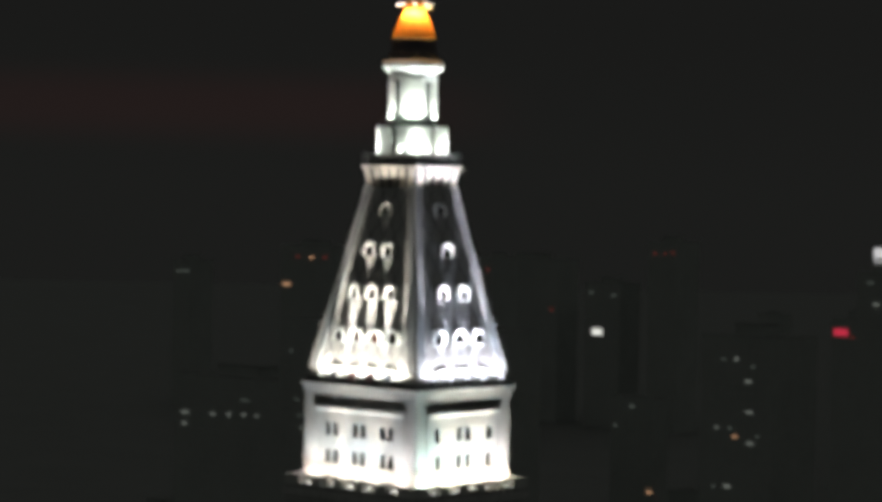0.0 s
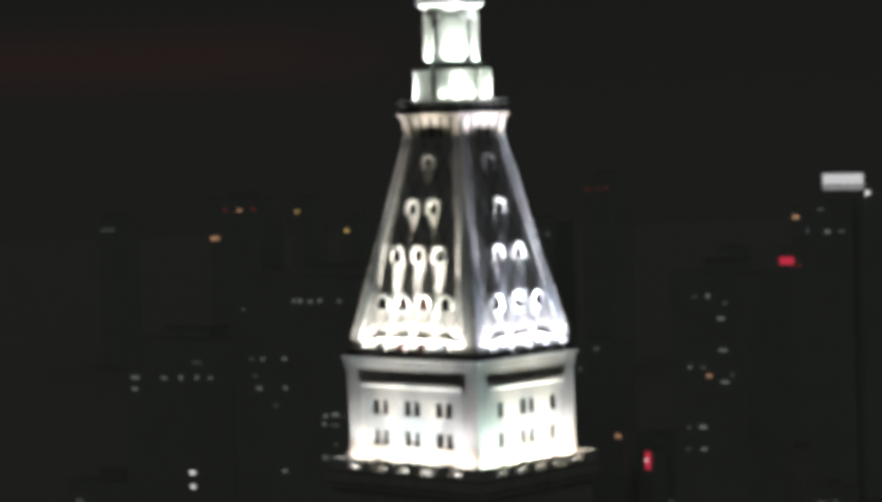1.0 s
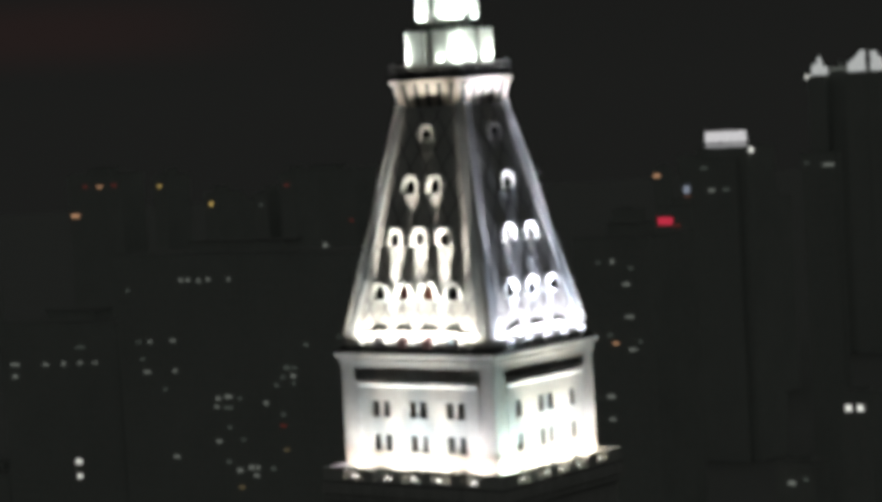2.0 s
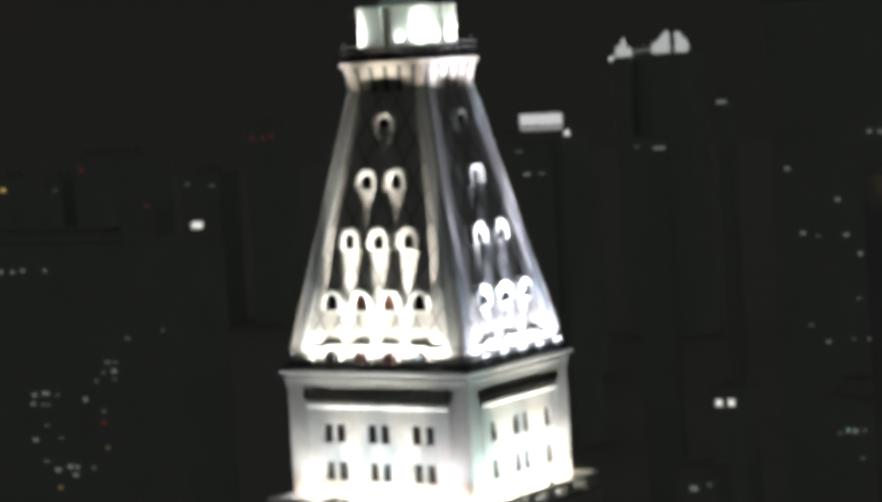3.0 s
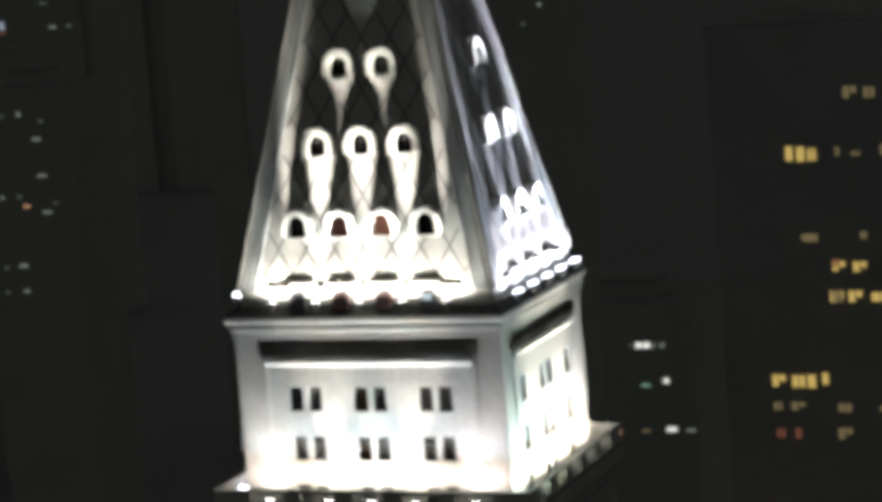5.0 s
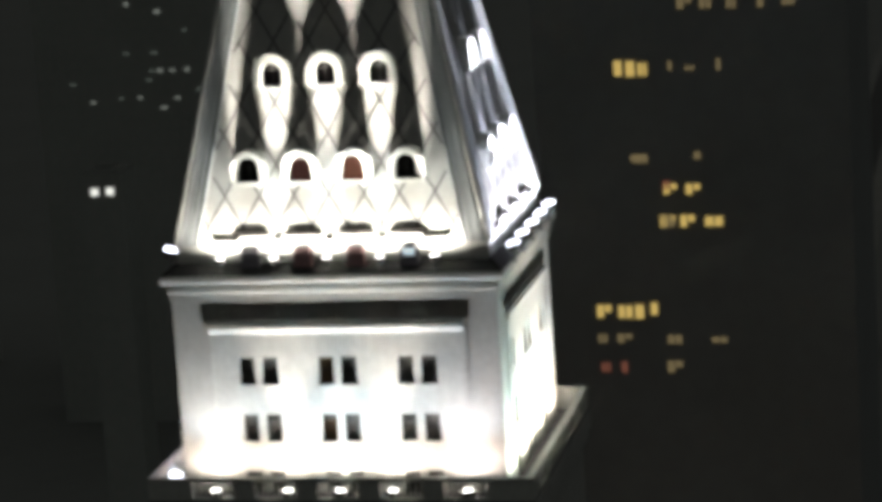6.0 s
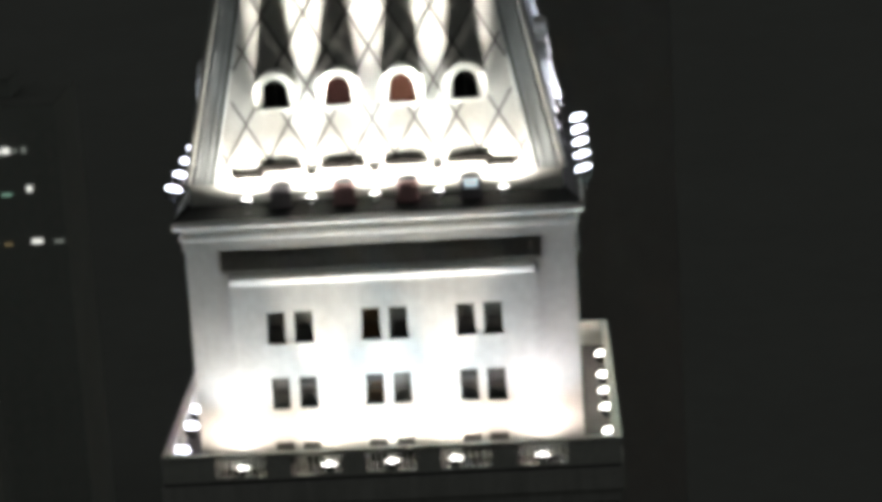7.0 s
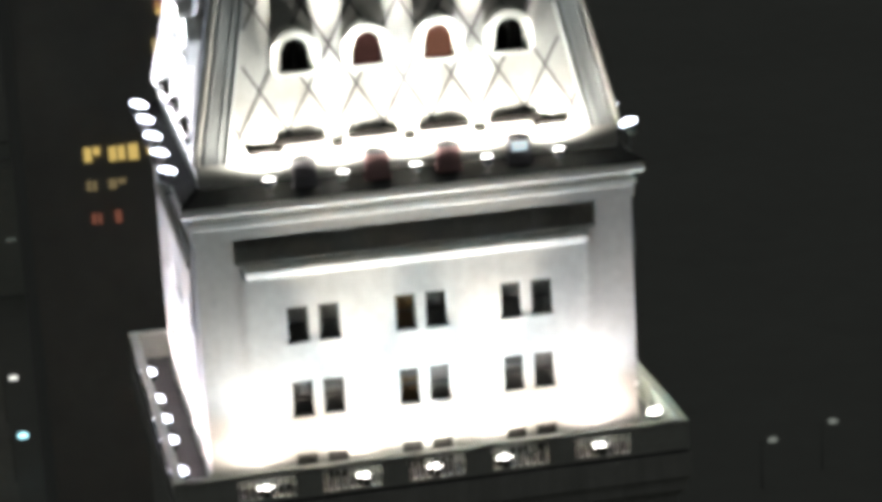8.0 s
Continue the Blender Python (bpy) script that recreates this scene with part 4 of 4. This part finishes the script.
lit(b, 590.1, (-422.2, 67.1, 2.0, 1.4, B), (-411.3, 36.4, 2.6, 1.9, W), (-404.0, 44.7, 2.3, 0.9, D), (-398.2, 50.8, 1.9, 1.4, B), (-395.8, 47.7, 1.9, 1.3, O), (-393.9, 50.4, 1.9, 1.4, B))
b = city_building(-364.5, -359.7, 593.2, 8, 29.3, "far low building")
lit(b, 593.2, (-362.1, 26.9, 1.7, 1.2, O))
b = city_building(-392.6, -387.4, 556.5, 8, 67.8, "building with a red vertical sign")
lit(b, 556.5, (-390.2, 65.4, 1.2, 1.5, B), (-389.7, 65.2, 2.5, 6.4, S))
b = city_building(-113.0, -96.5, 320.7, 20, 112.5, "low building by the avenue")
lit(b, 320.7, (-106.6, 106.2, 0.9, 0.6, D), (-104.6, 106.9, 0.8, 0.6, G), (-103.0, 106.8, 1.1, 0.9, W), (-100.8, 106.9, 0.9, 0.7, D), (-101.6, 100.9, 1.1, 0.5, D), (-101.7, 88.5, 1.6, 0.5, D))
b = city_building(-119.5, -88.6, 380.5, 26, 93.5, "low building behind the avenue front")
lit(b, 380.5, (-112.5, 65.8, 1.5, 0.8, O), (-109.1, 66.0, 1.5, 0.5, O), (-106.8, 65.9, 1.2, 1.0, O), (-102.5, 85.5, 1.1, 0.8, D), (-100.9, 85.5, 1.3, 1.2, B), (-100.4, 66.2, 1.6, 0.8, YD), (-94.5, 66.6, 2.2, 0.9, B), (-90.1, 66.4, 1.9, 0.7, W))
lit(b, 380.5, (-99.8, 76.5, 2.0, 0.5, G), (-99.1, 85.5, 1.5, 1.2, B), (-97.4, 85.5, 0.9, 0.8, W), (-95.5, 85.5, 0.9, 1.2, W), (-95.1, 77.5, 1.1, 1.1, B))
b = city_building(-11.8, 21.3, 124.3, 40, 172.0, "office tower with yellow windows", DARK_CLADDING)
lit(b, 124.3, (-5.8, 129.2, 1.0, 1.1, YD), (-5.6, 126.0, 1.0, 1.2, RD), (-5.5, 132.2, 1.6, 1.6, Y), (-3.6, 126.0, 0.6, 1.2, RD), (-3.4, 129.2, 1.7, 1.1, YD), (-3.2, 132.1, 1.6, 1.6, Y))
lit(b, 124.3, (-2.8, 158.4, 0.8, 1.6, Y), (-1.7, 132.1, 0.9, 1.5, Y), (-1.5, 158.3, 0.9, 1.6, Y), (-0.8, 148.7, 1.6, 1.1, YD), (-0.2, 158.2, 1.0, 1.6, Y), (-0.1, 132.4, 0.7, 1.3, Y))
lit(b, 124.3, (1.8, 141.9, 1.7, 1.5, Y), (1.9, 126.0, 1.7, 1.5, YD), (2.0, 129.0, 1.6, 1.1, YD), (2.2, 145.4, 1.5, 1.3, Y), (2.7, 158.5, 0.4, 1.0, YD), (3.9, 141.9, 1.6, 1.5, Y))
lit(b, 124.3, (4.5, 165.1, 1.6, 1.6, YD), (4.6, 145.3, 1.6, 1.3, Y), (4.8, 158.2, 1.0, 0.6, YD), (5.2, 148.9, 0.7, 0.8, YD), (6.7, 165.0, 1.3, 1.4, YD), (6.7, 141.8, 2.0, 1.2, Y))
lit(b, 124.3, (6.8, 128.9, 1.7, 0.7, YD), (7.8, 158.5, 0.4, 1.2, YD), (9.4, 164.9, 1.0, 1.4, YD), (12.4, 164.9, 0.6, 1.2, YD), (15.3, 165.0, 1.3, 1.3, YD), (-1.2, 148.8, 1.5, 0.8, YD))
lit(b, 124.3, (1.8, 141.9, 1.5, 1.5, YD), (1.8, 145.8, 0.8, 0.9, RD))
b = city_building(-1431.0, -1420.3, 2227.0, 26, 87.7, "far lit corner")
lit(b, 2227.0, (-1425.6, 81.4, 8.2, 4.1, O))
b = city_building(-68.2, -60.2, 172.7, 5, 123.5, "near dark roof with lamps under its edge")
lit(b, 172.7, (-64.7, 121.1, 1.3, 0.7, W), (-61.9, 121.8, 0.7, 0.6, D))
b = city_building(-10.6, 7.8, 496.1, 26, 30.8, "low building behind the avenue")
lit(b, 496.1, (-4.6, 13.8, 2.2, 0.8, D), (0.1, 13.8, 4.5, 0.7, G), (1.8, 23.8, 2.9, 0.7, D))
b = city_building(-38.9, -33.9, 631.1, 8, 16.5, "low block with a tall pale stair window")
lit(b, 631.1, (-36.4, 14.0, 4.0, 9.6, YD))
b = city_building(-72.3, -51.0, 711.1, 8, 46.2, "low block beside the avenue")
lit(b, 711.1, (-69.8, 43.7, 2.7, 1.0, D), (-65.9, 43.6, 1.8, 1.2, W), (-53.5, 13.3, 6.0, 0.6, D))

# a far block with a bright white band round its crown
b = city_building(-527.0, -503.8, 891.7, 26, 153.0, "far tower with a bright white crown")
for i in range(9):
    bm = bmesh.new()
    w = 23.3 / 9
    box(bm, -11.65 + w * i + 0.12, -11.65 + w * (i + 1) - 0.12, -0.5, 0.2, 156.7 + 0.3 * (i % 2), 162.1)
    part("crown_panel", bm, SIGN, b, "glowing white panel")
    bm = bmesh.new()
    box(bm, -11.65 + w * i + 0.05, -11.65 + w * (i + 1) - 0.05, -0.3, 0.2, 154.3, 155.9)
    part("crown_strip", bm, SIGN_DIM, b, "dimmer white strip")
lit(b, 891.7, (-501.4, 152.5, 2.5, 2.3, B))
b = city_building(-535.0, -509.0, 889.0, 2.6, 147.5, "dark wing before the white-crowned tower")
lit(b, 889.0, (-527.0, 144.5, 3.8, 1.1, D), (-523.3, 133.5, 3.4, 1.4, W), (-515.0, 133.7, 3.0, 1.4, D))

# added block, not itself seen, that hides the red sign from later viewpoints
city_building(-412.1, -398.6, 635.7, 5, 139.2, "slim far block")

# two far floodlit crowns close together; the stone's own glow stands in for floodlights
b = city_building(-718.4, -705.3, 1330.1, 30, 183.9, "far skyscraper with a floodlit stepped crown")
for x, half, z0, z1, tip in ((-3.6, 1.9, 185.2, 192.6, 1.2), (-0.2, 1.6, 185.2, 197.2, 0.7), (2.9, 2.0, 185.2, 191.0, 1.5)):
    bm = bmesh.new()
    loft(bm, [[(x + u, 5 + v, z) for u, v in ((-w, -w), (w, -w), (w, w), (-w, w))] for w, z in ((half, z0), (half * 0.94, z0 + (z1 - z0) * 0.6), (tip, z1))])
    part("turret", bm, CROWN, b, "pale turret, glowing in place of floodlight")
b = city_building(-691.1, -675.0, 1330.1, 30, 184.9, "far skyscraper with a floodlit sloping crown")
bm = bmesh.new()
loft(bm, [[(-7.4, y, 186.2), (4.8, y, 186.2), (4.8, y, 199.6), (3.0, y, 200.2), (-3.2, y, 194.4), (-7.4, y, 191.8)] for y in (4.0, 6.0)])
part("crown", bm, CROWN, b, "pale sloping crown, glowing in place of floodlight")
b = city_building(-674.8, -664.8, 1330.1, 30, 184.8, "far skyscraper with a slim floodlit crown")
bm = bmesh.new()
loft(bm, [[(u * w + o, 5 + v * w, z) for u, v in ((-1, -1), (1, -1), (1, 1), (-1, 1))] for w, o, z in ((3.0, 0.6, 186.2), (3.4, 1.0, 190.6), (2.4, 0.2, 195.2), (1.9, -1.4, 195.4), (1.5, -1.8, 199.2))])
part("crown", bm, CROWN, b, "pale slim crown, glowing in place of floodlight")
b = city_building(-705.3, -691.3, 1336.0, 20, 188.6, "far roof bridging two floodlit crowns")
lit(b, 1336.0, (-698.3, 188.6, 13.0, 1.2, W), (-720.9, 184.2, 5.0, 3.0, B))

# ---- the avenue beyond the tower, with its lamps and cars ----
def strip(name, x0, x1, y0, y1, z0, z1, mat, label):
    bm = bmesh.new()
    box(bm, x0, x1, y0, y1, z0, z1)
    tagged(part(name, bm, mat, None), label, name.split("_")[0], kind="structure")


strip("road", -31.3, -19.4, -400, 1500, 0.0, 0.02, ASPHALT, "dark asphalt avenue with night traffic")
strip("pavement_west", -35.8, -31.302, -400, 1500, 0.0, 0.16, PAVING, "concrete pavement with kerb along the avenue")
strip("pavement_east", -19.398, -11.2, -400, 1500, 0.0, 0.16, PAVING, "concrete pavement with kerb along the avenue")


def street_lamp(x, y, side, glow_mat=SODIUM, label="tall street lamp with a warm glowing head", foot=0.16):
    root = thing("street_lamp", pose(x, y, foot), label, "street lamp", "street lamps")
    bm = bmesh.new()
    loft(bm, [ring(r, z, 8) for r, z in ((0.16, 0), (0.12, 0.5), (0.07, 9.3))])
    part("pole", bm, HOUSING, root)
    bm = bmesh.new()
    box(bm, min(0, side * 2.2), max(0, side * 2.2), -0.05, 0.05, 9.3, 9.42)
    part("arm", bm, HOUSING, root)
    bm = bmesh.new()
    loft(bm, [[(side * 2.2 + x2 * 1.3, y2 * 1.0, z) for x2, y2, _ in ring(r, 0, 10)] for r, z in ((0.3, 9.1), (0.75, 9.35), (0.72, 9.8), (0.35, 10.0))])
    part("lamp_head", bm, glow_mat, root, "glowing lamp head")
    return root


for y in (397, 480, 514.6, 562.6, 642.8, 677.1, 712.3, 724.2, 813.2, 897.5):
    street_lamp(-32.6, y, 1)
for y in (380.5, 430.5, 462, 543.5, 597.5, 625.7, 707.5, 762.5, 794.5, 927):
    street_lamp(-18.8, y, -1)
for x, y, mat, label in ((-9.2, 376.2, CYAN, "street lamp with a cold cyan head"), (-9.2, 410.3, B, "street lamp with a white head"), (141.5, 331.2, W, "street lamp with a dim white head"), (127.7, 326.0, W, "street lamp with a dim white head"), (166.1, 723.2, B, "street lamp with a white head")):
    street_lamp(x - 2.2, y, 1, mat, label, 0.0)


def car(x, y):
    root = thing("car", pose(x, y, 0.02), "dark car driving away with red tail lights lit", "car", "cars on the avenue")
    bm = bmesh.new()
    side = [(-2.2, 0.35), (2.2, 0.35), (2.25, 0.75), (1.1, 0.95), (0.5, 1.42), (-1.2, 1.42), (-1.8, 0.98), (-2.25, 0.9)]
    loft(bm, [[(w, u, z) for u, z in side] for w in (-0.88, 0.88)])
    part("body", bm, CAR_PAINT, root)
    for sx in (-1, 1):
        for sy in (-1.35, 1.35):
            bm = bmesh.new()
            loft(bm, [[(sx * 0.88 + d, sy + p, 0.34 + q) for p, q, _ in ring(0.33, 0, 12)] for d in (-0.1, 0.1)])
            part("wheel", bm, TYRE, root)
        bm = bmesh.new()
        box(bm, sx * 0.55 - 0.33, sx * 0.55 + 0.33, -2.36, -2.252, 0.52, 1.0)
        part("tail_light", bm, TAIL, root, "glowing red tail light")
    return root


rng = random.Random(4)
for y, lanes in ((431, (1,)), (451.5, (1, 2)), (539, (1, 2)), (545.5, (1, 2)), (601, (1,)), (618.5, (0, 1, 2)), (625, (1,)), (654, (1,)), (702, (1, 2)), (709, (2,)), (792.5, (1, 2)), (836.6, (1,)), (885, (1,)), (957, (0, 2))):
    for lane in lanes:
        car(-29.9 + 3.1 * lane + rng.uniform(-0.3, 0.3), y + rng.uniform(-1, 1))
